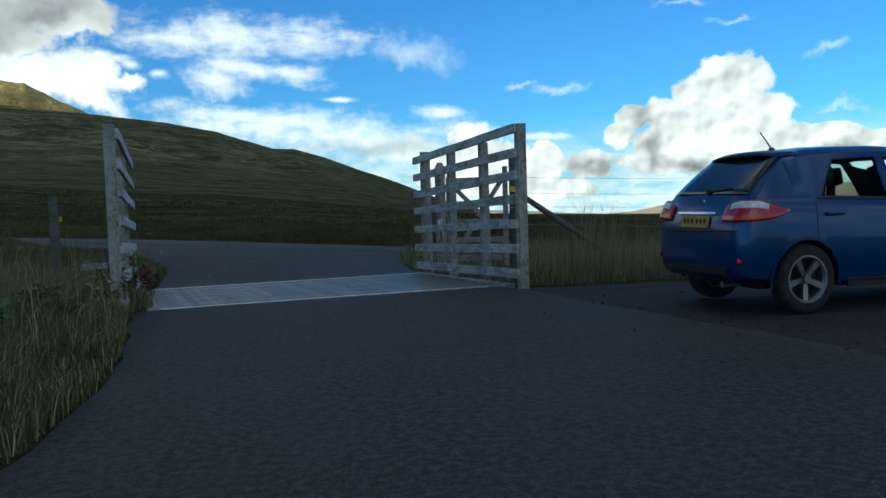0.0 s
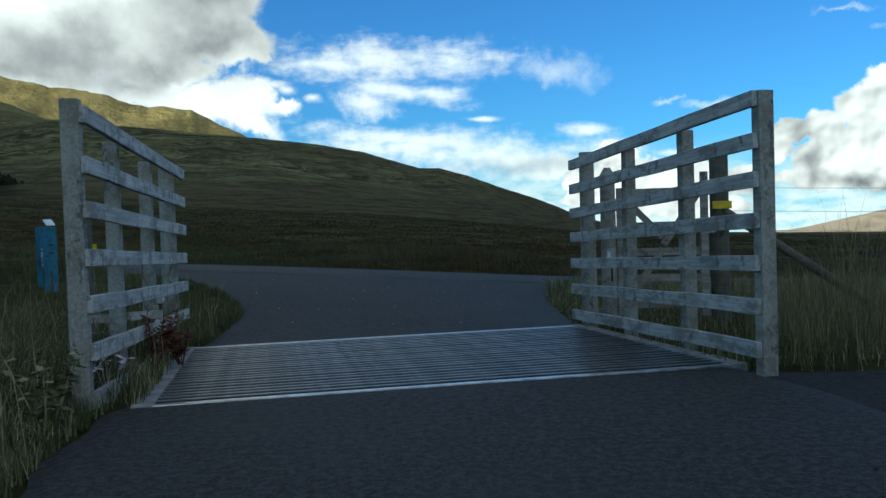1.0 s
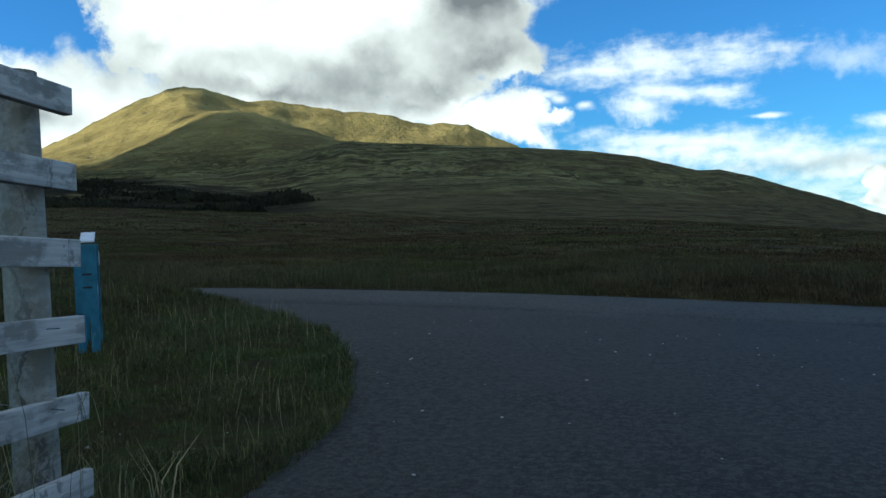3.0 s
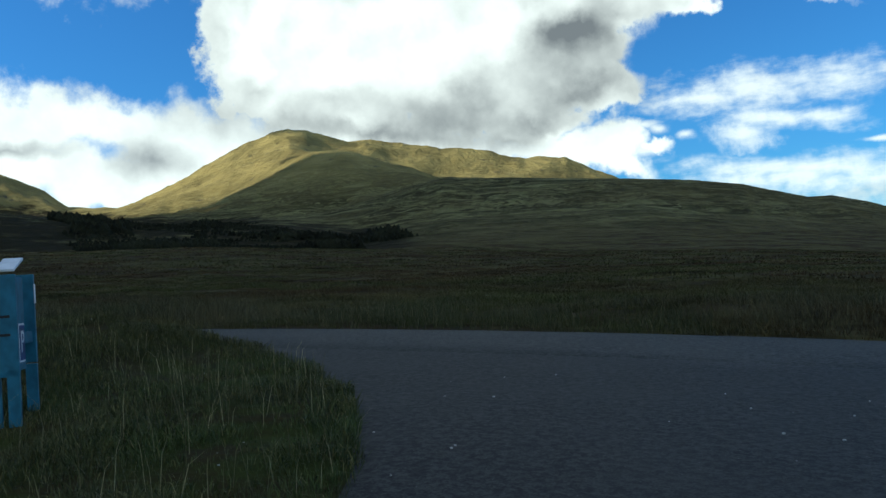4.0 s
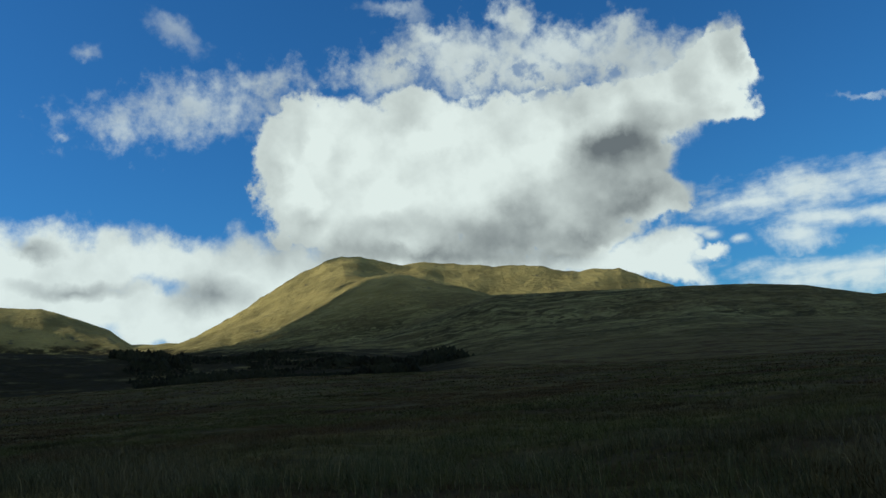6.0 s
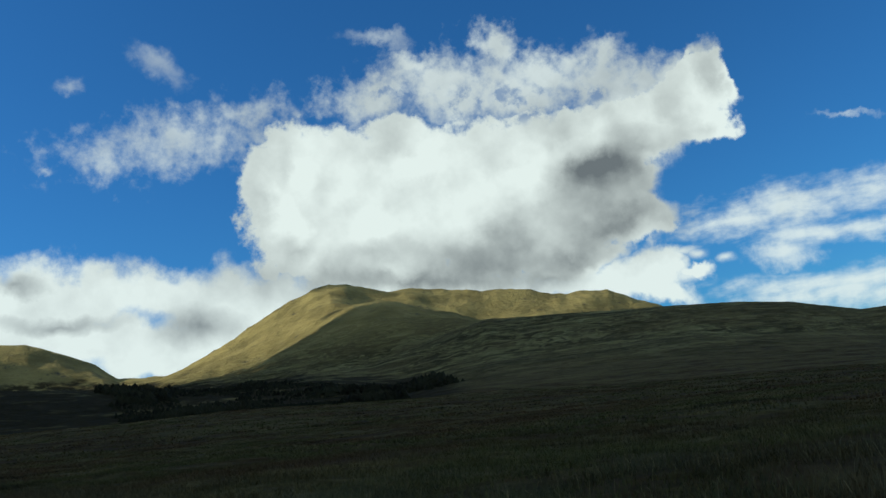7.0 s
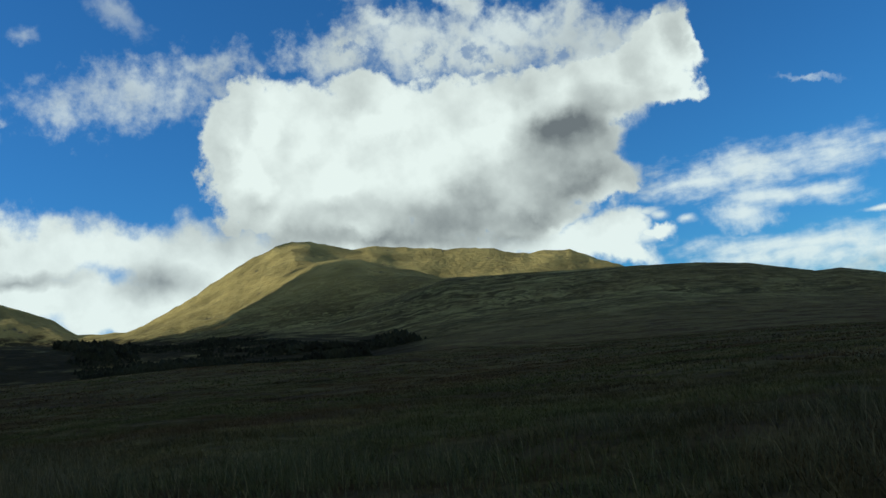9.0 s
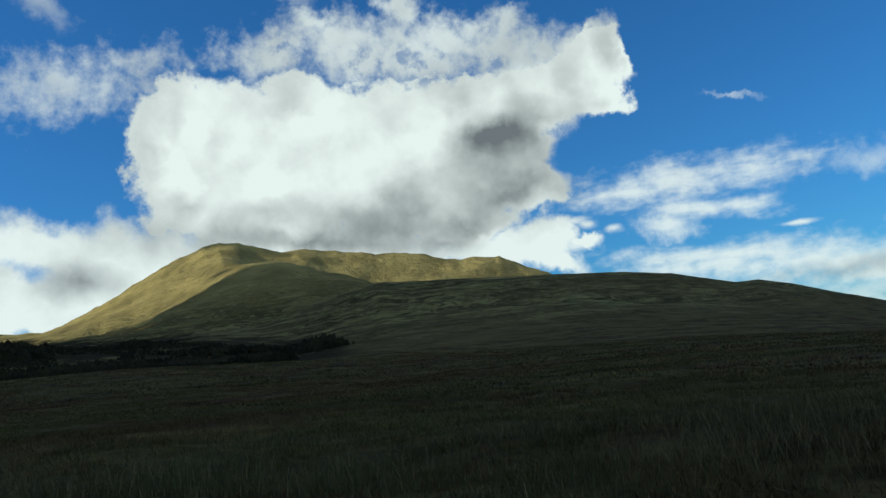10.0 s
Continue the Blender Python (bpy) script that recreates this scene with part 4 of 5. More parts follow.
def build_field_gate():
    x0, y0, x1, y1 = 2.52, 15.74, 3.74, 15.6
    wide, turn = math.hypot(x1 - x0, y1 - y0), math.degrees(math.atan2(y1 - y0, x1 - x0))
    top = new("field_gate")
    top.matrix_basis = pose(x0, y0, ground_z(x0, y0) + 0.1, 0, 0, turn)
    tagged(top, "narrow timber pedestrian gate with diagonal braces", "gate")
    for x, tall in ((0.06, 1.72), (wide - 0.08, 1.9)):
        bm = bmesh.new()
        box(bm, (0.1, 0.07, tall), (x, 0, tall / 2), 0.008)
        part("stile", bm, POST_WOOD, top)
    for h in (0.15, 0.5, 0.85, 1.2, 1.65):
        bm = wooden_bar(wide - 0.1, 0.1, 0.03)
        part("bar", bm, POST_WOOD, top, at=pose(wide / 2, 0.03, h))
    for sx, ex, sz, ez in ((0.1, wide / 2, 1.6, 1.05), (wide / 2, wide - 0.1, 0.95, 1.7), (0.1, wide / 2, 0.15, 0.9)):
        bm = wooden_bar(math.hypot(ex - sx, ez - sz), 0.09, 0.025)
        tilt = -math.degrees(math.atan2(ez - sz, ex - sx))
        part("brace", bm, POST_WOOD, top, at=pose((sx + ex) / 2, -0.03, (sz + ez) / 2, 0, tilt, 0))
    bm = bmesh.new()
    rod(bm, (wide - 0.05, -0.06, 1.1), (wide + 0.1, -0.06, 1.1), 0.012, sides=8)
    part("latch", bm, GALVANISED, top)


build_field_gate()


def build_strut():
    top = new("strainer_strut")
    top.matrix_basis = pose(3.9, 15.6, 0)
    tagged(top, "sloping round timber strut bracing the strainer post", "fence post")
    bm = bmesh.new()
    rod(bm, (0.0, -0.1, 1.35), (2.0, -0.55, -0.1), 0.055, 0.065, 12)
    part("shaft", bm, DARK_WOOD, top)


build_strut()
for k, (x, y) in enumerate(((8.8, 15.0), (12.6, 14.6), (16.6, 14.25), (21.0, 13.9))):
    plain_post("fence_post", x, y, 1.9, 0.05, DARK_WOOD, "slim round post of the wire deer fence", (random.uniform(-2, 2), random.uniform(-2, 2)))
left_post = plain_post("fence_post", -4.55, 15.2, 1.62, 0.075, DARK_WOOD, "dark round fence post with a yellow tag")
bm = bmesh.new()
box(bm, (0.05, 0.012, 0.09), (0, 0, 0), 0.003)
tag = part("tag", bm, TAG_YELLOW, left_post, "small yellow plastic tag")
tag.matrix_basis = left_post.matrix_basis.to_3x3().inverted().to_4x4() @ pose(0.12, -0.02, 1.22, 0, 0, 10)
for x, y in ((-8.6, 15.9), (-12.6, 16.6)):
    plain_post("fence_post", x, y, 1.35, 0.06, DARK_WOOD, "dark round post of the wire fence", (random.uniform(-2, 2), random.uniform(-3, 3)))


def wire_fence(label, stops, heights):
    top = new("wire_fence")
    tagged(top, label, "wire fence")
    for h in heights:
        bm = bmesh.new()
        for (xa, ya), (xb, yb) in zip(stops, stops[1:]):
            last = None
            for k in range(7):
                t = k / 6
                p = (xa + (xb - xa) * t, ya + (yb - ya) * t, ground_z(xa + (xb - xa) * t, ya + (yb - ya) * t) + h - 0.03 * math.sin(math.pi * t))
                if last:
                    rod(bm, last, p, 0.0025, sides=5)
                last = p
        part("strand", bm, WIRE, top)


wire_fence("plain steel wire strands of the deer fence", [(3.95, 15.5), (8.8, 14.94), (12.6, 14.54), (16.6, 14.19), (21.0, 13.84)], (0.3, 0.6, 0.9, 1.25, 1.5, 1.8))
wire_fence("plain steel wire strands beside the verge", [(-2.9, 14.6), (-4.55, 15.12), (-8.6, 15.83), (-12.6, 16.53)], (0.35, 0.75, 1.1))


# ---------------------------------------------------------------- teal parking pillar
def build_pillar():
    x, y = -7.2, 19.1
    top = new("parking_pillar")
    top.matrix_basis = pose(x, y, ground_z(x, y) - 0.11, 0, 0, 41) @ Matrix.Diagonal((0.82, 0.82, 1.02, 1.0))
    tagged(top, "teal painted parking pay box on legs with white cap", "parking post")
    wide, deep, tall = 0.28, 0.34, 1.33

    def teal(name, size, at, label=""):
        bm = bmesh.new()
        box(bm, size, at, 0.006)
        return part(name, bm, TEAL, top, label)

    teal("panel", (wide, 0.05, 0.78), (0, -deep / 2, 0.86))
    teal("panel", (wide, 0.05, 0.72), (0, 0.5, 0.9), "teal back panel")
    for sy in (-deep / 2, 0.5):
        for sx in (-1, 1):
            teal("leg", (0.11, 0.05, 0.8), (sx * (wide / 2 - 0.057), sy, 0.13))
    teal("case", (wide - 0.04, deep - 0.05, 0.72), (0, 0.0, 0.87))
    for sx in (-1, 1):
        teal("rail", (0.04, 0.34, 0.09), (sx * (wide / 2 - 0.05), 0.33, 0.75))
    bm = bmesh.new()
    box(bm, (wide - 0.1, deep * 1.05, 0.02), (0.04, 0.0, tall + 0.0), 0.004, Euler((radians(16), 0, 0)).to_matrix())
    part("cap", bm, WHITE_PLASTIC, top, "sloping white plastic top plate")
    for h in (0.93, 0.79):
        bm = bmesh.new()
        box(bm, (0.12, 0.012, 0.02), (0.02, -deep / 2 - 0.024, h))
        part("slot", bm, BLACK_TRIM, top, "dark coin slot")
    letter = bpy.data.curves.new("letter", "FONT")
    letter.body, letter.size, letter.align_x, letter.align_y, letter.extrude = "P", 0.24, "CENTER", "CENTER", 0.001
    shape = new("letter_curve", letter)
    me = bpy.data.meshes.new_from_object(shape.evaluated_get(bpy.context.evaluated_depsgraph_get()))
    bpy.data.objects.remove(shape)
    me.materials.append(WHITE_PLASTIC)
    for side in (-1, 1):
        bm = bmesh.new()
        box(bm, (0.008, 0.2, 0.3), (side * (wide / 2 - 0.016), 0.0, 0.72), 0.002)
        sign = part("sign", bm, WHITE_PLASTIC, top, "small white-edged parking sign")
        bm = bmesh.new()
        box(bm, (0.008, 0.17, 0.27), (side * (wide / 2 - 0.012), 0.0, 0.72), 0.002)
        part("face", bm, SIGN_BLUE, sign, "dark blue sign face")
        ob = new("letter", me)
        ob.parent = sign
        ob.matrix_basis = pose(side * (wide / 2 - 0.0065), 0.0, 0.72, 90, 0, 90 * side)
    bm = bmesh.new()
    box(bm, (0.006, 0.045, 0.16), (wide / 2 + 0.004, 0.5, 1.1), 0.002)
    part("notice", bm, WHITE_PLASTIC, top, "pale notice plate")


build_pillar()


# ---------------------------------------------------------------- parked car
AXLES, WHEEL_R = (-1.42, 1.2), 0.318
STATIONS = [(-2.13, 0.46, 0.77, 0.66), (-2.10, 0.36, 0.90, 0.76), (-2.04, 0.31, 1.02, 0.815), (-1.95, 0.29, 1.12, 0.835), (-1.82, 0.28, 1.24, 0.85), (-1.66, 0.27, 1.37, 0.858),
            (-1.5, 0.26, 1.485, 0.865), (-1.25, 0.25, 1.525, 0.875), (-0.9, 0.22, 1.55, 0.88), (-0.3, 0.2, 1.555, 0.88), (0.2, 0.2, 1.52, 0.88),
            (0.6, 0.2, 1.40, 0.88), (1.0, 0.2, 1.2, 0.878), (1.3, 0.22, 1.04, 0.872), (1.7, 0.24, 0.96, 0.86), (1.98, 0.28, 0.82, 0.8), (2.1, 0.36, 0.66, 0.66)]


def car_section(x):
    """Half outline of the body at x, from the floor to the middle of the roof, as (y, z)."""
    cols = list(zip(*STATIONS))
    low, top, half = (float(np.interp(x, cols[0], cols[k])) for k in (1, 2, 3))
    belt = min(0.97 + 0.07 * step(0.4, -1.8, x), top - 0.07)
    roof = half - 0.06 - 0.21 * float(step(0.0, 0.5, top - belt))
    return [(0.0, low), (half * 0.82, low), (half * 0.955, low + 0.05), (half * 0.985, low + 0.16 * (belt - low) / 0.6), (half, low + 0.42 * (belt - low)), (half * 0.992, low + 0.62 * (belt - low)),
            (half * 0.975, low + 0.84 * (belt - low)), (half * 0.945, belt), (half * 0.93, belt + 0.02), (roof + 0.02, top - 0.07), (roof - 0.06, top - 0.02), (roof * 0.55, top), (0.0, top + 0.012)]


def car_side(x, z):
    """How far out the body's side is at x and height z."""
    pts = car_section(x)[2:11]
    return float(np.interp(z, [p[1] for p in pts], [p[0] for p in pts]))


def side_patch(corners, out, side, rows=8, cols=10):
    """A curved panel lying on the side, between four (x, z) corners."""
    verts, faces = [], grid_faces(rows, cols)
    for i in range(rows):
        for j in range(cols):
            s, t = j / (cols - 1), i / (rows - 1)
            x = (corners[0][0] * (1 - s) + corners[1][0] * s) * (1 - t) + (corners[3][0] * (1 - s) + corners[2][0] * s) * t
            z = (corners[0][1] * (1 - s) + corners[1][1] * s) * (1 - t) + (corners[3][1] * (1 - s) + corners[2][1] * s) * t
            verts.append((x, side * (car_side(x, z) + out), z))
    bm = bmesh.new()
    vs = [bm.verts.new(v) for v in verts]
    for f in faces:
        bm.faces.new([vs[k] for k in (f if side < 0 else f[::-1])])
    return bm


def solid(ob, thick):
    m = ob.modifiers.new("thickness", "SOLIDIFY")
    m.thickness, m.offset = thick, 0.0
    return ob


def tail_x(z):
    """The rearmost x of the tailgate at a height."""
    zs, xs = [s[2] for s in STATIONS[:7]], [s[0] for s in STATIONS[:7]]
    return float(np.interp(z, zs, xs))


def tail_patch(y0, y1, z0, z1, out, narrow=0.0, rows=8, cols=12):
    bm = bmesh.new()
    vs = []
    for i in range(rows):
        for j in range(cols):
            t, s = i / (rows - 1), j / (cols - 1)
            z = z0 + (z1 - z0) * t
            y = (y0 + (y1 - y0) * s) * (1 - narrow * t)
            round_off = 0.05 * (abs(y) / 0.8) ** 6
            vs.append(bm.verts.new((tail_x(z) - out + round_off, y, z)))
    for f in grid_faces(rows, cols):
        bm.faces.new([vs[k] for k in f[::-1]])
    return bm


def lamp_patch(side, s0, s1, t0, t1, out, rows=8, cols=22):
    """A piece of the tail lamp, which wraps from the tailgate round the corner to a point on the side."""
    bm = bmesh.new()
    vs = []
    for i in range(rows):
        for j in range(cols):
            s, t = s0 + (s1 - s0) * j / (cols - 1), t0 + (t1 - t0) * i / (rows - 1)
            low = 0.86 + 0.035 * max(0.0, s - 0.55) / 0.45 + 0.05 * max(0.0, s - 0.8) / 0.2
            high = 1.0 + 0.055 * math.sin(math.pi * min(1.0, s / 0.9)) - 0.035 * max(0.0, s - 0.6) / 0.4
            z = low + (high - low) * t
            x0 = tail_x(z)
            corner = car_side(x0 + 0.05, z)
            if s < 0.4:
                x, y = x0, 0.5 + (corner - 0.06 - 0.5) * s / 0.4
            elif s < 0.5:
                k = (s - 0.4) / 0.1
                x, y = x0 + 0.05 * k * k, corner - 0.06 * (1 - k) * (1 - k)
            else:
                x = x0 + 0.05 + (-1.6 - x0 - 0.05) * (s - 0.5) / 0.5
                y = car_side(x, z)
            back = max(0.0, min(1.0, (0.55 - s) / 0.15))
            vs.append(bm.verts.new((x - out * back, side * (y + out * (1 - back)), z)))
    for f in grid_faces(rows, cols):
        bm.faces.new([vs[k] for k in (f if side > 0 else f[::-1])])
    bmesh.ops.recalc_face_normals(bm, faces=bm.faces)
    return bm


def build_wheel(top, x, side):
    wheel = new("wheel")
    wheel.parent = top
    wheel.matrix_basis = pose(x, side * 0.775, WHEEL_R, 90, 23 if x < 0 else 40, 0 if side < 0 else 180)
    bm = bmesh.new()
    ring = [(0.218, -0.095), (0.26, -0.105), (0.3, -0.1), (0.316, -0.075), (0.318, 0.0), (0.316, 0.075), (0.3, 0.1), (0.26, 0.105), (0.218, 0.095)]
    n = 40
    vs = [[bm.verts.new((r * math.cos(2 * math.pi * k / n), r * math.sin(2 * math.pi * k / n), w)) for r, w in ring] for k in range(n)]
    for k in range(n):
        for j in range(len(ring) - 1):
            bm.faces.new([vs[k][j], vs[(k + 1) % n][j], vs[(k + 1) % n][j + 1], vs[k][j + 1]])
    part("tyre", bm, TYRE, wheel, smooth=True)
    bm = bmesh.new()
    rim = [(0.2, -0.09), (0.222, 0.09), (0.222, 0.1), (0.205, 0.1), (0.19, 0.07), (0.185, -0.09)]
    vs = [[bm.verts.new((r * math.cos(2 * math.pi * k / n), r * math.sin(2 * math.pi * k / n), w)) for r, w in rim] for k in range(n)]
    for k in range(n):
        for j in range(len(rim)):
            bm.faces.new([vs[k][j], vs[(k + 1) % n][j], vs[(k + 1) % n][(j + 1) % len(rim)], vs[k][(j + 1) % len(rim)]])
    bmesh.ops.recalc_face_normals(bm, faces=bm.faces)
    part("rim", bm, ALLOY, wheel)
    bm = bmesh.new()
    rod(bm, (0, 0, -0.03), (0, 0, -0.02), 0.19, sides=32)
    part("brake", bm, BLACK_TRIM, wheel, "dark brake and hub")
    bm = bmesh.new()
    rod(bm, (0, 0, 0.02), (0, 0, 0.095), 0.05, 0.04, 20)
    part("hub", bm, ALLOY, wheel)
    for k in range(5):
        a = 2 * math.pi * k / 5
        bm = bmesh.new()
        inner, outer = 0.03, 0.036
        prof = [(0.03, -0.022, 0.06), (0.03, 0.022, 0.06), (0.2, 0.03, 0.085), (0.2, -0.03, 0.085)]
        up = [bm.verts.new((r * math.cos(a) - w * math.sin(a), r * math.sin(a) + w * math.cos(a), h)) for r, w, h in prof]
        dn = [bm.verts.new((r * math.cos(a) - 1.15 * w * math.sin(a), r * math.sin(a) + 1.15 * w * math.cos(a), h - 0.04)) for r, w, h in prof]
        bm.faces.new(up)
        bm.faces.new(dn[::-1])
        for j in range(4):
            bm.faces.new([up[j], dn[j], dn[(j + 1) % 4], up[(j + 1) % 4]])
        bmesh.ops.recalc_face_normals(bm, faces=bm.faces)
        part("spoke", bm, ALLOY, wheel)


def build_car():
    turn = 10.0
    top = new("hatchback_car")
    place = pose(5.33, 7.78, 0.0, 0, 0, turn) @ pose(1.42 * 1.07, 0.78, 0)
    top.matrix_basis = place @ Matrix.Diagonal((1.07, 1.0, 1.12, 1.0))
    tagged(top, "metallic blue five-door hatchback parked on the gravel lay-by", "car")
    xs = np.unique(np.concatenate([[s[0] for s in STATIONS], np.linspace(-1.95, 2.0, 60)]))
    bm = bmesh.new()
    loops = []
    for x in xs:
        half = car_section(float(x))
        full = half + [(-y, z) for y, z in half[-2:0:-1]]
        loops.append([bm.verts.new((float(x), y, z)) for y, z in full])
    for a, b in zip(loops, loops[1:]):
        for k in range(len(a)):
            bm.faces.new([a[k], a[(k + 1) % len(a)], b[(k + 1) % len(a)], b[k]])
    bm.faces.new(loops[0])
    bm.faces.new(loops[-1][::-1])
    bmesh.ops.recalc_face_normals(bm, faces=bm.faces)
    raw = part("body_raw", bm, CAR_BLUE)
    bm = bmesh.new()
    for x in AXLES:
        rod(bm, (x, -1.2, WHEEL_R), (x, -0.56, WHEEL_R), 0.365, sides=40)
        rod(bm, (x, 0.56, WHEEL_R), (x, 1.2, WHEEL_R), 0.365, sides=40)
    for shape in ([(-1.2, 1.08), (-0.44, 1.05), (-0.47, 1.43), (-0.96, 1.41)], [(-0.32, 1.05), (0.6, 1.02), (0.2, 1.4), (-0.35, 1.43)]):
        ends = [[bm.verts.new((px, py, pz)) for px, pz in shape] for py in (-1.1, 1.1)]
        bm.faces.new(ends[0])
        bm.faces.new(ends[1][::-1])
        for k in range(4):
            bm.faces.new([ends[0][k], ends[1][k], ends[1][(k + 1) % 4], ends[0][(k + 1) % 4]])
    bmesh.ops.recalc_face_normals(bm, faces=bm.faces)
    cutter = part("arch_cutter", bm, BLACK_TRIM)
    cut = raw.modifiers.new("arches", "BOOLEAN")
    cut.operation, cut.object, cut.solver = "DIFFERENCE", cutter, "EXACT"
    cut.material_mode = "TRANSFER"
    bm = bmesh.new()
    box(bm, (1.85, 1.28, 0.44), (-0.3, 0, 1.21), 0.05)
    cabin = part("cabin_cutter", bm, BLACK_TRIM)
    cut = raw.modifiers.new("cabin", "BOOLEAN")
    cut.operation, cut.object, cut.solver = "DIFFERENCE", cabin, "EXACT"
    cut.material_mode = "TRANSFER"
    dg = bpy.context.evaluated_depsgraph_get()
    me = bpy.data.meshes.new_from_object(raw.evaluated_get(dg))
    bpy.data.objects.remove(raw)
    bpy.data.objects.remove(cutter)
    bpy.data.objects.remove(cabin)
    me.polygons.foreach_set("use_smooth", [True] * len(me.polygons))
    me.set_sharp_from_angle(angle=radians(32))
    body = new("body", me)
    body.parent = top
    for x in AXLES:
        for side in (-1, 1):
            build_wheel(top, x, side)
            bm = bmesh.new()
            n = 22
            for r0, r1, out in ((0.362, 0.392, 0.006),):
                ins, outs = [], []
                for k in range(n + 1):
                    a = math.pi * (k / n) * 1.12 - 0.19
                    for r, some in ((r0, ins), (r1, outs)):
                        px, pz = x + r * math.cos(a), max(0.22, WHEEL_R + r * math.sin(a))
                        some.append(bm.verts.new((px, side * (car_side(px, pz) + out), pz)))
                for k in range(n):
                    bm.faces.new([ins[k], ins[k + 1], outs[k + 1], outs[k]])
            solid(part("arch_lip", bm, CAR_BLUE, top), 0.02)
    for side in (-1, 1):
        rear = solid(part("side_window", side_patch([(-1.22, 1.07), (-0.42, 1.04), (-0.45, 1.44), (-0.98, 1.42)], 0.004, side), GLASS, top, "rear door window of clear glass"), 0.005)
        solid(part("side_window", side_patch([(-0.34, 1.04), (0.66, 1.01), (0.22, 1.415), (-0.37, 1.44)], 0.004, side), GLASS, top, "front door window of clear glass"), 0.005)
        solid(part("window_trim", side_patch([(-1.28, 1.05), (0.75, 0.985), (0.73, 1.01), (-1.24, 1.075)], 0.006, side), BLACK_TRIM, top), 0.01)
        for x0, x1 in ((-1.3, -1.29), (-0.385, -0.375)):
            solid(part("door_gap", side_patch([(x0, 0.45 if x0 > -1 else 0.62), (x1, 0.45 if x0 > -1 else 0.62), (x1, 1.0), (x0, 1.0)], 0.0015, side, 8, 2), BLACK_TRIM, top), 0.002)
        for x in (-1.1, -0.12):
            bm = bmesh.new()
            y = car_side(x, 0.9)
            box(bm, (0.2, 0.03, 0.035), (x, side * (y + 0.022), 0.91), 0.01)
            part("door_handle", bm, CAR_BLUE, top)
        solid(part("sill", side_patch([(-0.95, 0.22), (0.8, 0.22), (0.8, 0.3), (-0.95, 0.3)], 0.012, side), BLACK_TRIM, top), 0.02)
        lamp = solid(part("tail_lamp", lamp_patch(side, 0.0, 1.0, 0.0, 1.0, 0.012), LAMP_RED, top, "wrap-around almond-shaped red tail lamp", smooth=True), 0.02)
        solid(part("clear_lens", lamp_patch(side, 0.16, 0.72, 0.64, 0.94, 0.018), LAMP_CLEAR, lamp, "clear upper lens", smooth=True), 0.02)
        bm = bmesh.new()
        rod(bm, (-2.07, side * 0.74, 0.5), (-2.11, side * 0.72, 0.5), 0.035, 0.03, 16)
        part("reflector", bm, LAMP_RED, top)
    for x, y in ((-0.98, -0.5), (-0.98, 0.5), (-0.15, -0.38), (-0.15, 0.38)):
        bm = bmesh.new()
        box(bm, (0.12, 0.27, 0.19), (x, y, 1.26), 0.04, Euler((0, radians(-12), 0)).to_matrix())
        rod(bm, (x - 0.01, y, 0.98), (x, y, 1.2), 0.05, sides=8)
        part("headrest", bm, BLACK_TRIM, top)
    solid(part("rear_window", tail_patch(-0.68, 0.68, 1.11, 1.475, 0.008, 0.17), GLASS_DARK, top, "steep dark rear window", smooth=True), 0.01)
    solid(part("boot_strip", tail_patch(-0.36, 0.36, 0.925, 0.945, 0.02, 0.0, 3), CHROME, top, "chrome strip above the number plate"), 0.02)
    solid(part("bumper_step", tail_patch(-0.72, 0.72, 0.765, 0.785, 0.012, 0.0, 3), BLACK_TRIM, top), 0.012)
    plate = part("number_plate", tail_patch(-0.26, 0.26, 0.8, 0.91, 0.016, 0.0, 3), PLATE_YELLOW, top, "yellow rear number plate")
    solid(plate, 0.006)
    for y in (-0.19, -0.12, -0.05, 0.05, 0.12, 0.19):
        bm = bmesh.new()
        box(bm, (0.004, 0.03, 0.055), (tail_x(0.855) - 0.0215, y, 0.855))
        part("bar", bm, BLACK_TRIM, plate, "plain dark bar")
    bm = bmesh.new()
    n = 24
    ring = [bm.verts.new((tail_x(1.03) - 0.012, 0.065 * math.cos(2 * math.pi * k / n), 1.03 + 0.045 * math.sin(2 * math.pi * k / n))) for k in range(n)]
    ring2 = [bm.verts.new((tail_x(1.03) - 0.012, 0.048 * math.cos(2 * math.pi * k / n), 1.03 + 0.031 * math.sin(2 * math.pi * k / n))) for k in range(n)]
    for k in range(n):
        bm.faces.new([ring[k], ring[(k + 1) % n], ring2[(k + 1) % n], ring2[k]])
    solid(part("badge", bm, CHROME, top, "plain oval chrome badge"), 0.012)
    bm = bmesh.new()
    ends = []
    for k in range(15):
        y = -0.58 + 1.16 * k / 14
        drop = 0.035 * (abs(y) / 0.58) ** 3
        ends.append([bm.verts.new(p) for p in ((-1.3, y, 1.534 - drop), (-1.47, y * 1.01, 1.526 - drop), (-1.615 + 0.05 * (y / 0.58) ** 2, y * 0.98, 1.497 - drop),
                                               (-1.6 + 0.05 * (y / 0.58) ** 2, y * 0.98, 1.475 - drop), (-1.45, y, 1.475 - drop), (-1.3, y, 1.5 - drop))])
    for a, b in zip(ends, ends[1:]):
        for k in range(6):
            bm.faces.new([a[k], a[(k + 1) % 6], b[(k + 1) % 6], b[k]])
    bm.faces.new(ends[0][::-1])
    bm.faces.new(ends[-1])
    bmesh.ops.recalc_face_normals(bm, faces=bm.faces)
    part("spoiler", bm, CAR_BLUE, top, smooth=True)
    bm = bmesh.new()
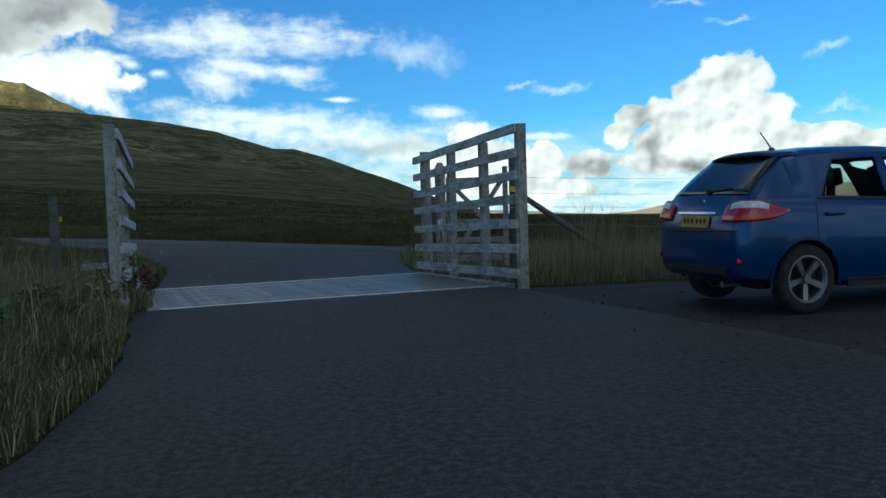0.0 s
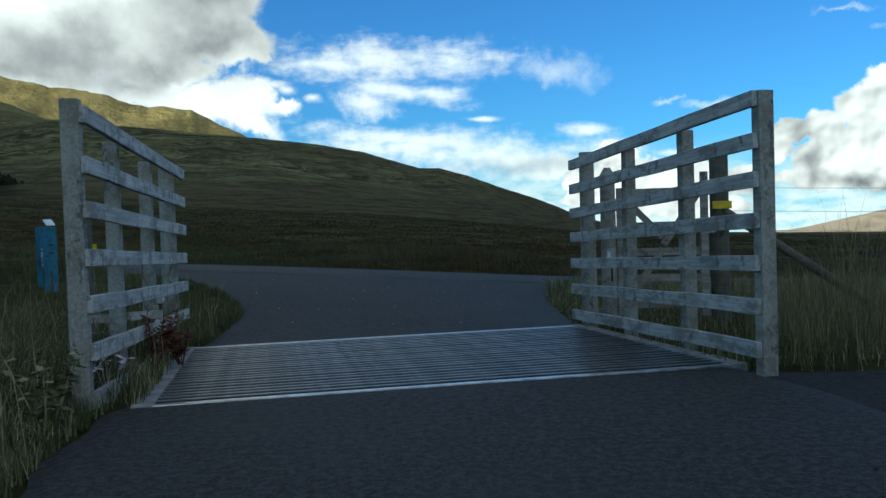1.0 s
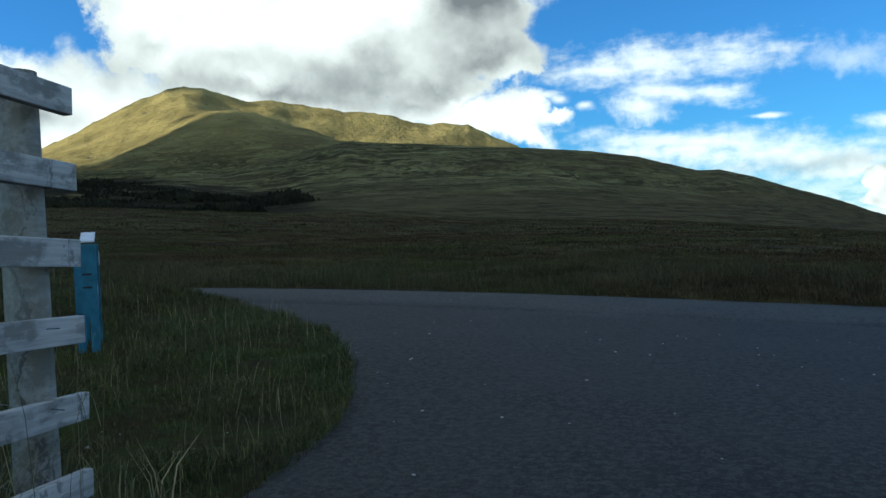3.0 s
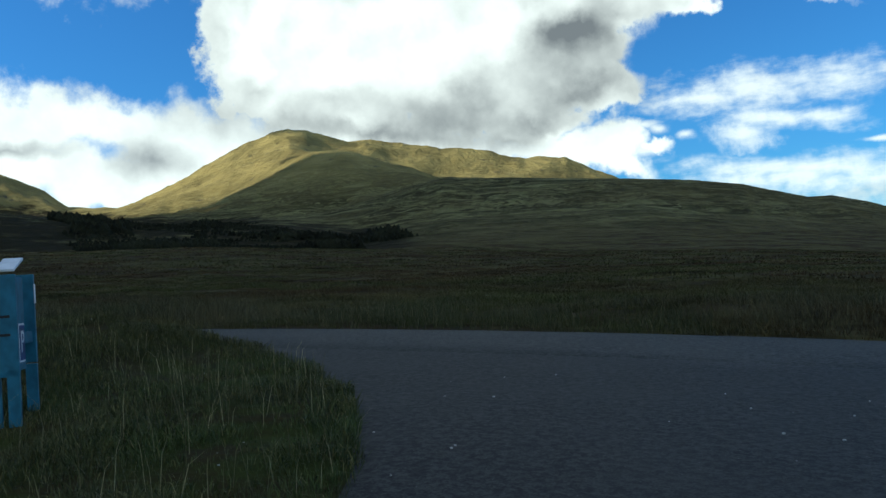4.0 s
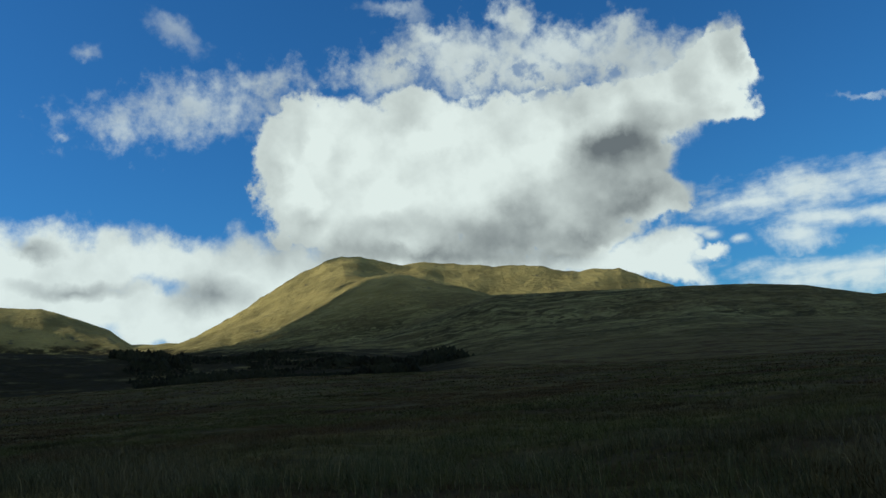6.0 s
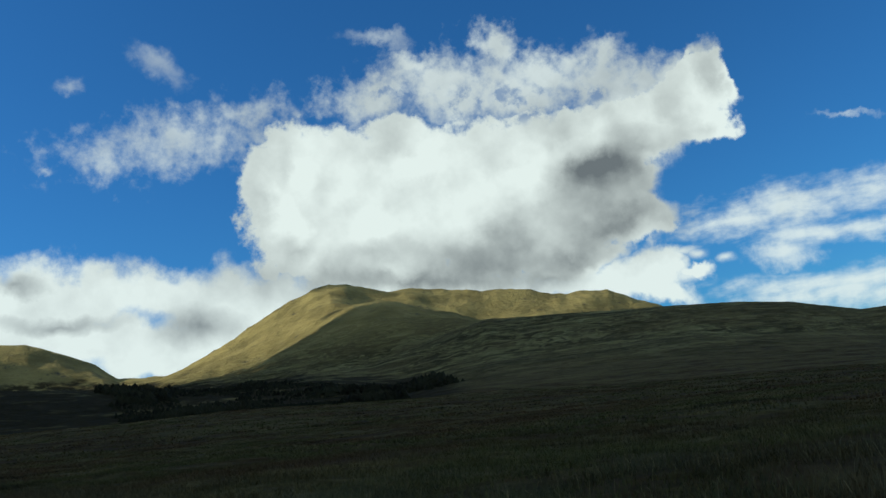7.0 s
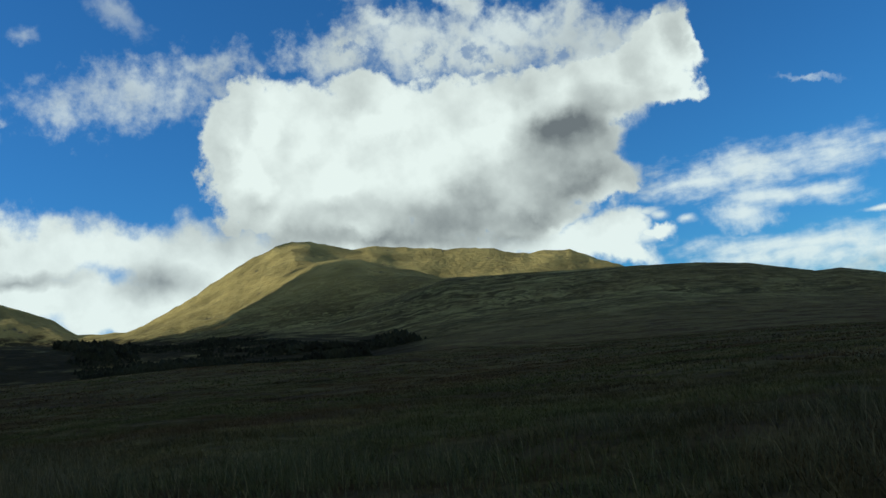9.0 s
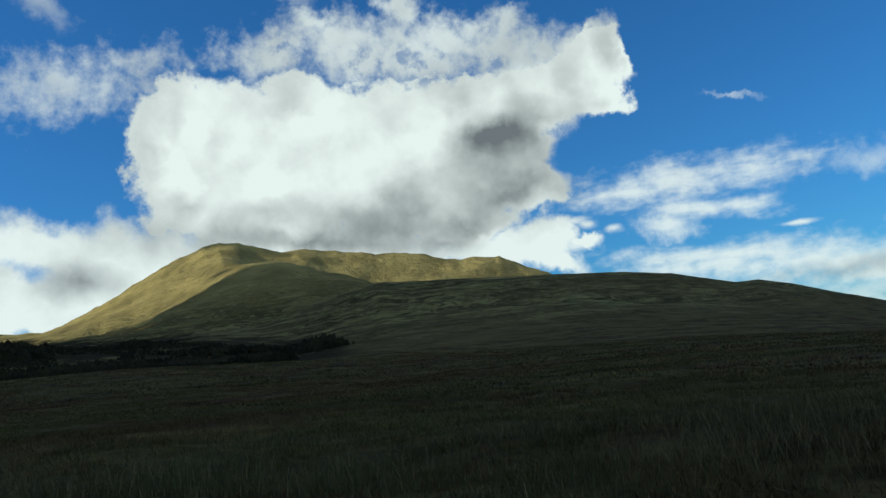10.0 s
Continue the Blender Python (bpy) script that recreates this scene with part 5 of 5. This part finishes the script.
    rod(bm, (-1.96, -0.02, 1.14), (-1.93, -0.38, 1.17), 0.014, 0.008, 8)
    rod(bm, (-1.9, 0.0, 1.12), (-1.98, -0.02, 1.14), 0.035, 0.03, 12)
    part("rear_wiper", bm, BLACK_TRIM, top)
    bm = bmesh.new()
    rod(bm, (-1.2, 0, 1.535), (-1.2, 0, 1.565), 0.045, 0.02, 14)
    rod(bm, (-1.2, 0, 1.55), (-1.34, 0, 1.72), 0.009, 0.005, 8)
    part("aerial", bm, BLACK_TRIM, top)
    solid(part("rear_skirt", tail_patch(-0.6, 0.6, 0.37, 0.44, 0.015, 0.0), BLACK_TRIM, top), 0.02)
    bm = bmesh.new()
    rod(bm, (-1.9, -0.45, 0.27), (-2.1, -0.45, 0.27), 0.03, sides=12)
    part("exhaust", bm, CHROME, top)
    bm = bmesh.new()
    box(bm, (3.6, 1.2, 0.1), (0, 0, 0.27), 0.02)
    part("underbody", bm, BLACK_TRIM, top)


build_car()


# ---------------------------------------------------------------- grass and plants
rng = np.random.default_rng(5)


def grass(name, x, y, z, tall, wide, lean, mat, label, category="grass"):
    """Many curved blades in one mesh: five points and two faces each."""
    n = len(x)
    face = rng.uniform(0, 2 * np.pi, n)
    bend = rng.uniform(0, 2 * np.pi, n)
    tall = tall * rng.uniform(0.55, 1.15, n)
    wide = wide * rng.uniform(0.6, 1.3, n)
    lean = lean * rng.uniform(0.1, 1.0, n) * tall
    cx, cy = np.cos(face) * wide / 2, np.sin(face) * wide / 2
    lx, ly = np.cos(bend) * lean, np.sin(bend) * lean
    pts = np.zeros((n, 5, 3))
    pts[:, 0] = np.stack([x - cx, y - cy, z - 0.03], -1)
    pts[:, 1] = np.stack([x + cx, y + cy, z - 0.03], -1)
    pts[:, 2] = np.stack([x + 0.35 * lx + 0.8 * cx, y + 0.35 * ly + 0.8 * cy, z + 0.6 * tall], -1)
    pts[:, 3] = np.stack([x + 0.35 * lx - 0.8 * cx, y + 0.35 * ly - 0.8 * cy, z + 0.6 * tall], -1)
    pts[:, 4] = np.stack([x + lx, y + ly, z + tall * (1 - 0.25 * lean / (tall + 1e-6))], -1)
    me = bpy.data.meshes.new(name)
    me.vertices.add(n * 5)
    me.vertices.foreach_set("co", pts.ravel())
    base = (np.arange(n) * 5)[:, None]
    loops = (base + np.array([0, 1, 2, 3, 3, 2, 4])).ravel()
    me.loops.add(n * 7)
    me.loops.foreach_set("vertex_index", loops.astype(np.int32))
    me.polygons.add(n * 2)
    me.polygons.foreach_set("loop_start", (np.arange(n)[:, None] * 7 + np.array([0, 4])).ravel().astype(np.int32))
    me.polygons.foreach_set("use_smooth", np.ones(n * 2, bool))
    me.update(calc_edges=True)
    me.validate()
    me.materials.append(mat)
    return tagged(new(name, me), label, category, kind="stuff")


def clumped(n, x0, x1, y0, y1, size, seed, keep=0.5):
    """Random places that gather in clumps."""
    x, y = rng.uniform(x0, x1, n * 2), rng.uniform(y0, y1, n * 2)
    chance = np.clip(0.5 + 0.9 * rough(x, y, size, seed, 3), 0.08, 1)
    ok = rng.uniform(0, 1, n * 2) < chance
    return x[ok][:n], y[ok][:n]


def seed_grass(name, n, area, size, seed, tall, wide, lean, mat, label, margin=0.0, height=None):
    x, y = clumped(n, *area, size, seed)
    ok = ~paved(x, y, margin)
    x, y = x[ok], y[ok]
    lumps = 0.6 + 0.8 * np.clip(0.5 + rough(x, y, size, seed, 2), 0, 1)
    h = tall * lumps * (height(x, y) if height else 1.0)
    grass(name, x, y, land(x, y), h, wide, lean, mat, label)


# Tall rank grass on the verge before the grid.
seed_grass("verge_grass", 75000, (-9, -0.95, -1.5, 15.2), 0.7, 71, 0.5, 0.009, 0.7, VERGE_GRASS, "rank green and straw coloured verge grass", 0.0,
           lambda x, y: 0.35 + 0.65 * step(0.0, 1.1, near_left(y) - x))
seed_grass("verge_stalk", 3500, (-9, -1.6, -1, 15), 1.2, 72, 0.9, 0.005, 0.4, RUSH, "dry grass stalks with pale heads on the verge")
seed_grass("near_verge_grass", 40000, (-5.5, -0.95, 1.0, 10.8), 0.5, 70, 0.42, 0.008, 0.9, VERGE_GRASS, "lush green verge grass near the road edge", 0.0,
           lambda x, y: 0.4 + 0.6 * step(0.0, 0.8, near_left(y) - x))
# Short turf on the corner of the junction.
seed_grass("corner_grass", 170000, (-18, -2.55, 14.2, 24.3), 0.6, 73, 0.1, 0.006, 2.0, LAWN_GRASS, "short tussocky green grass on the junction corner", -0.06)
seed_grass("corner_stalk", 2200, (-18, -2.6, 14.2, 23.3), 1.5, 74, 0.3, 0.004, 0.6, RUSH, "thin dry stalks in the short grass", -0.05)
# Long grass along the fence beyond the lay-by.
seed_grass("fence_grass", 70000, (1.7, 22, 11.0, 24.3), 0.9, 75, 0.42, 0.009, 1.0, VERGE_GRASS, "long grass along the wire fence", -0.03,
           lambda x, y: 0.25 + 0.75 * step(2.3, 6.0, x) + 0.6 * step(19.0, 22.0, y) * step(5.0, 2.6, x))
seed_grass("tall_rush", 24000, (3.6, 24, 11.8, 20), 2.2, 76, 1.0, 0.0045, 0.75, RUSH, "tall straw coloured rushes and seed heads by the fence", 0.0,
           lambda x, y: 0.6 + 0.4 * step(4.5, 6.5, x))


seed_grass("feathery_grass", 9000, (3.7, 9.5, 12.1, 14.2), 1.6, 78, 1.55, 0.004, 0.5, RUSH, "tall feathery straw grass with open seed heads behind the lay-by", 0.0,
           lambda x, y: 0.45 + 0.55 * step(3.8, 5.2, x))


def tussocks(n, area, r_low, r_high):
    """Centres and sizes of tussocks, as many blades gather on each."""
    x, y = clumped(n, *area, 6.0, 81)
    return x, y, rng.uniform(r_low, r_high, len(x))


def tussock_grass(name, n, per, area, spread, tall, wide, mat, label):
    x, y, s = tussocks(n, area, 0.6, 1.4)
    bx = (x[:, None] + rng.normal(0, spread, (len(x), per)) * s[:, None]).ravel()
    by = (y[:, None] + rng.normal(0, spread, (len(y), per)) * s[:, None]).ravel()
    h = np.repeat(tall * s, per)
    ok = ~paved(bx, by)
    bx, by, h = bx[ok], by[ok], h[ok]
    grass(name, bx, by, land(bx, by), h, wide, 2.6, mat, label)


# Moor beyond the main road.
tussock_grass("moor_grass", 4400, 36, (-48, 16, 24.6, 52), 0.24, 0.2, 0.010, MOOR_GRASS, "tussocks of rough moor grass beside the road")
seed_grass("moor_underlayer", 110000, (-40, 14, 24.6, 46), 0.8, 77, 0.12, 0.012, 1.8, MOOR_GRASS, "short moor grass and heather between the tussocks")
seed_grass("roadside_rush", 52000, (-34, 12, 24.6, 34), 1.3, 83, 0.44, 0.007, 1.1, ROADSIDE_RUSH, "belt of soft rush and long grass along the far side of the road", 0.0,
           lambda x, y: 0.45 + 0.55 * step(0.0, 1.5, y - road_bend(x) - ROAD_FAR) - 0.5 * step(3.0, 6.0, y - road_bend(x) - ROAD_FAR))
seed_grass("moor_rush", 5000, (-40, 14, 24.6, 45), 2.2, 79, 0.36, 0.005, 0.8, MOOR_GRASS, "clumps of rush and dry stalks on the moor")
tussock_grass("far_moor_grass", 16000, 13, (-100, 32, 50, 130), 0.5, 0.17, 0.045, MOOR_GRASS, "tussocks of moor grass and heather farther off")
tussock_grass("side_moor_grass", 5500, 9, (-330, -98, 30, 128), 1.0, 0.24, 0.16, MOOR_GRASS, "rough moor grass and heather along the valley side")
tussock_grass("distant_moor_grass", 14000, 8, (-300, 60, 125, 340), 1.0, 0.26, 0.2, MOOR_GRASS, "distant tussocks on the open moor")


def build_dock(x, y, tall, mat, label, leaf=1.0):
    top = new("dock_plant")
    top.matrix_basis = pose(x, y, ground_z(x, y))
    tagged(top, label, "plant", "plants by the grid")
    for k in range(5 if leaf == 1.0 else 8):
        bm = bmesh.new()
        ex, ey, ez = random.uniform(-0.2, 0.2), random.uniform(-0.2, 0.2), tall * random.uniform(0.75, 1.0)
        rod(bm, (0, 0, -0.05), (ex, ey, ez), 0.008 if mat is not PALE_FLOWER else 0.003, 0.004 if mat is not PALE_FLOWER else 0.002, 6)
        for j in range(46 if mat is not PALE_FLOWER else 9):
            t = random.uniform(0.25 if mat is not PALE_FLOWER else 0.8, 1.0)
            c = Vector((ex * t, ey * t, ez * t))
            a, s = random.uniform(0, 6.28), leaf * random.uniform(0.018, 0.05)
            d = Vector((math.cos(a), math.sin(a), random.uniform(-0.4, 0.7))).normalized() * s * 2
            w = Vector((-math.sin(a), math.cos(a), random.uniform(-0.5, 0.5))).normalized() * s * 0.6
            bm.faces.new([bm.verts.new(p) for p in (c, c + d * 0.5 + w, c + d, c + d * 0.5 - w)])
        part("stem", bm, mat, top)


build_dock(-2.42, 12.15, 0.6, RED_LEAF, "rust red dock gone to seed beside the grid")
build_dock(-2.32, 12.6, 0.42, RED_LEAF, "small rust red dock beside the grid")
for wx, wy, wt in ((-2.3, 6.1, 0.5), (-2.7, 7.4, 0.6), (-2.2, 8.2, 0.45), (-3.3, 6.6, 0.7), (-2.9, 5.0, 0.55), (-3.6, 8.9, 0.6), (-2.0, 4.4, 0.4), (-2.6, 4.1, 0.6), (-3.0, 5.9, 0.75), (-2.4, 6.9, 0.55), (-3.9, 5.4, 0.8), (-2.15, 5.3, 0.45), (-3.4, 7.8, 0.7), (-2.6, 8.8, 0.5), (-4.3, 6.6, 0.8)):
    build_dock(wx, wy, wt, WEED_LEAF, "leafy green weed in the verge grass", 1.5)
build_dock(-2.12, 10.6, 0.42, PALE_FLOWER, "pinkish white flower heads gone to seed at the grid corner")
build_dock(-4.2, 7.3, 1.05, PALE_FLOWER, "tall pale flower heads in the verge grass")
build_dock(-2.1, 9.6, 0.55, VERGE_GRASS, "green weed with pale stems at the grid corner")


def build_barrier():
    top = new("timber_barrier")
    top.matrix_basis = pose(-3.05, 13.0, ground_z(-3.05, 13.0), 0, 0, 32)
    tagged(top, "low pair of grey timber boards behind the fence", "barrier")
    for h in (0.3, 0.48):
        part("board", wooden_bar(0.75, 0.09, 0.03), RAIL_WOOD, top, at=pose(0, 0.02, h))
    for x in (-0.3, 0.3):
        bm = bmesh.new()
        box(bm, (0.07, 0.07, 0.75), (x, 0.06, 0.2), 0.006)
        part("stake", bm, POST_WOOD, top)


build_barrier()


def build_stones(name, spots, low, high, mat, label):
    bm = bmesh.new()
    for x, y in spots:
        s = random.uniform(low, high)
        made = bmesh.ops.create_icosphere(bm, subdivisions=1, radius=s)["verts"]
        z = ground_z(x, y)
        for v in made:
            v.co = Vector((v.co.x * random.uniform(0.8, 1.3) + x, v.co.y * random.uniform(0.8, 1.3) + y, v.co.z * 0.6 + z + 0.25 * s))
    ob = part(name, bm, mat)
    tagged(ob, label, "stones", kind="stuff")


build_stones("loose_clods", [(random.uniform(2.6, 5.2), random.uniform(5.5, 10.5)) for _ in range(45)], 0.006, 0.022, EARTH, "dark loose clods on the edge of the asphalt")
grit_x = [random.uniform(-12, 2.5) for _ in range(260)]
build_stones("road_grit", [(x, 26.45 + float(road_bend(x)) + random.gauss(0, 0.28)) for x in grit_x] + [(random.uniform(-5, 1.5), random.uniform(16, 23)) for _ in range(60)], 0.004, 0.014, ROCK, "pale grit scattered on the road")
build_stones("verge_stones", [(-6.2, 17.6), (-4.6, 16.4), (-7.5, 21.5), (-3.7, 17.9), (-10.2, 22.3)], 0.012, 0.024, ROCK, "pale stones lying in the short grass")


# ---------------------------------------------------------------- plantation under the mountain
def build_wood():
    verts, faces = [], []
    bearing, r = rng.uniform(29.0, 59.0, 17000), 400 + 680 * rng.random(17000) ** 1.15
    xs, ys = CENTRE[0] - r * np.sin(np.radians(bearing)), CENTRE[1] + r * np.cos(np.radians(bearing))
    clump, stand = rough(xs, ys, 80, 91, 4), rough(xs, ys, 60, 92, 3)
    # Closed below, broken into clumps and clearings up the slope and towards the open hill.
    open_up = 0.55 * step(640, 1000, r) + 0.4 * step(37, 30, bearing) + 0.9 * step(51, 55, bearing)
    lift = np.degrees(np.arctan2(land(xs, ys), r)) + 0.3 * stand
    low = lift < np.interp(bearing, [29, 31, 34.3, 38, 42, 49, 58], [3.2, 3.55, 4.2, 4.95, 5.3, 5.5, 6.2])
    keep = (clump > -0.2 + open_up) & low
    xs, ys, stand = xs[keep], ys[keep], stand[keep]
    for x, y, z, s in zip(xs.tolist(), ys.tolist(), land(xs, ys).tolist(), stand.tolist()):
        tall = random.uniform(1.5, 4.2) * (0.6 + 1.5 * float(step(0.0, 0.5, s)))
        girth = tall * random.uniform(0.45, 0.8)
        for lo, hi, w in ((-0.1, 0.62, 1.0), (0.2, 0.85, 0.85), (0.45, 1.0, 0.6)):
            n, first = 6, len(verts)
            for k in range(n):
                a = 2 * math.pi * k / n + random.uniform(-0.3, 0.3)
                s = girth * w * random.uniform(0.6, 1.2)
                verts.append((x + s * math.cos(a), y + s * math.sin(a), z + tall * (lo + random.uniform(-0.08, 0.14))))
            verts.append((x + random.uniform(-0.3, 0.3) * girth, y, z + tall * hi))
            faces += [(first + k, first + (k + 1) % n, first + n) for k in range(n)]
    ob = mesh_object("far_wood", verts, faces, SPRUCE, False)
    tagged(ob, "dark conifer plantation and scrub below the mountain", "woodland", kind="stuff")


build_wood()


# ---------------------------------------------------------------- unseen clouds added to shade the land
def build_cloud(label, edge, high, spread, thick):
    """An unseen cloud added between the sun and the land, out of sight overhead and to the left. edge: the outline of
    its shade.
    """
    shift = TO_SUN * (high / TO_SUN.z)
    cells = 150
    low_x, top_x = min(p[0] for p in edge) - 200, max(p[0] for p in edge) + 200
    low_y, top_y = min(p[1] for p in edge) - 200, max(p[1] for p in edge) + 200
    gx, gy = np.meshgrid(np.linspace(low_x, top_x, cells), np.linspace(low_y, top_y, cells), indexing="ij")
    wx, wy = gx + spread * rough(gx, gy, spread * 5, 95), gy + spread * rough(gx, gy, spread * 5, 96)
    wx, wy = wx + spread * rng.normal(0, 1.3, gx.shape), wy + spread * rng.normal(0, 1.3, gx.shape)
    inside = np.zeros(gx.shape, bool)
    for (xa, ya), (xb, yb) in zip(edge, edge[1:] + edge[:1]):
        inside ^= ((ya > wy) != (yb > wy)) & (wx < (xb - xa) * (wy - ya) / (yb - ya + 1e-9) + xa)
    z = high + 60 * rough(gx, gy, 600, 97)
    verts = np.stack([gx + shift.x, gy + shift.y, z], -1).reshape(-1, 3)
    faces = [f for f in grid_faces(cells, cells) if all(inside.ravel()[k] for k in f)]
    used = sorted({k for f in faces for k in f})
    back = {k: n for n, k in enumerate(used)}
    ob = mesh_object("cloud", verts[used], [tuple(back[k] for k in f) for f in faces], CLOUD)
    m = ob.modifiers.new("thickness", "SOLIDIFY")
    m.thickness, m.offset = thick, 1.0
    tagged(ob, label, "cloud", kind="structure")


build_cloud("broad unseen cloud added to shade the moor",
            [(-3100, 1700), (-2000, 2330), (-1560, 1680), (-1250, 1680), (-900, 1890), (-690, 2110), (-600, 2250), (0, 2470), (900, 2300), (1600, 1700), (2000, 400), (1900, -1500), (-2500, -1500), (-3100, 500)], 1500.0, 90, 140.0)
build_cloud("small unseen cloud added to shade the summit", [(-1010, 2800), (-900, 2740), (-760, 2800), (-740, 2890), (-860, 2940), (-990, 2890)], 3000.0, 25, 40.0)
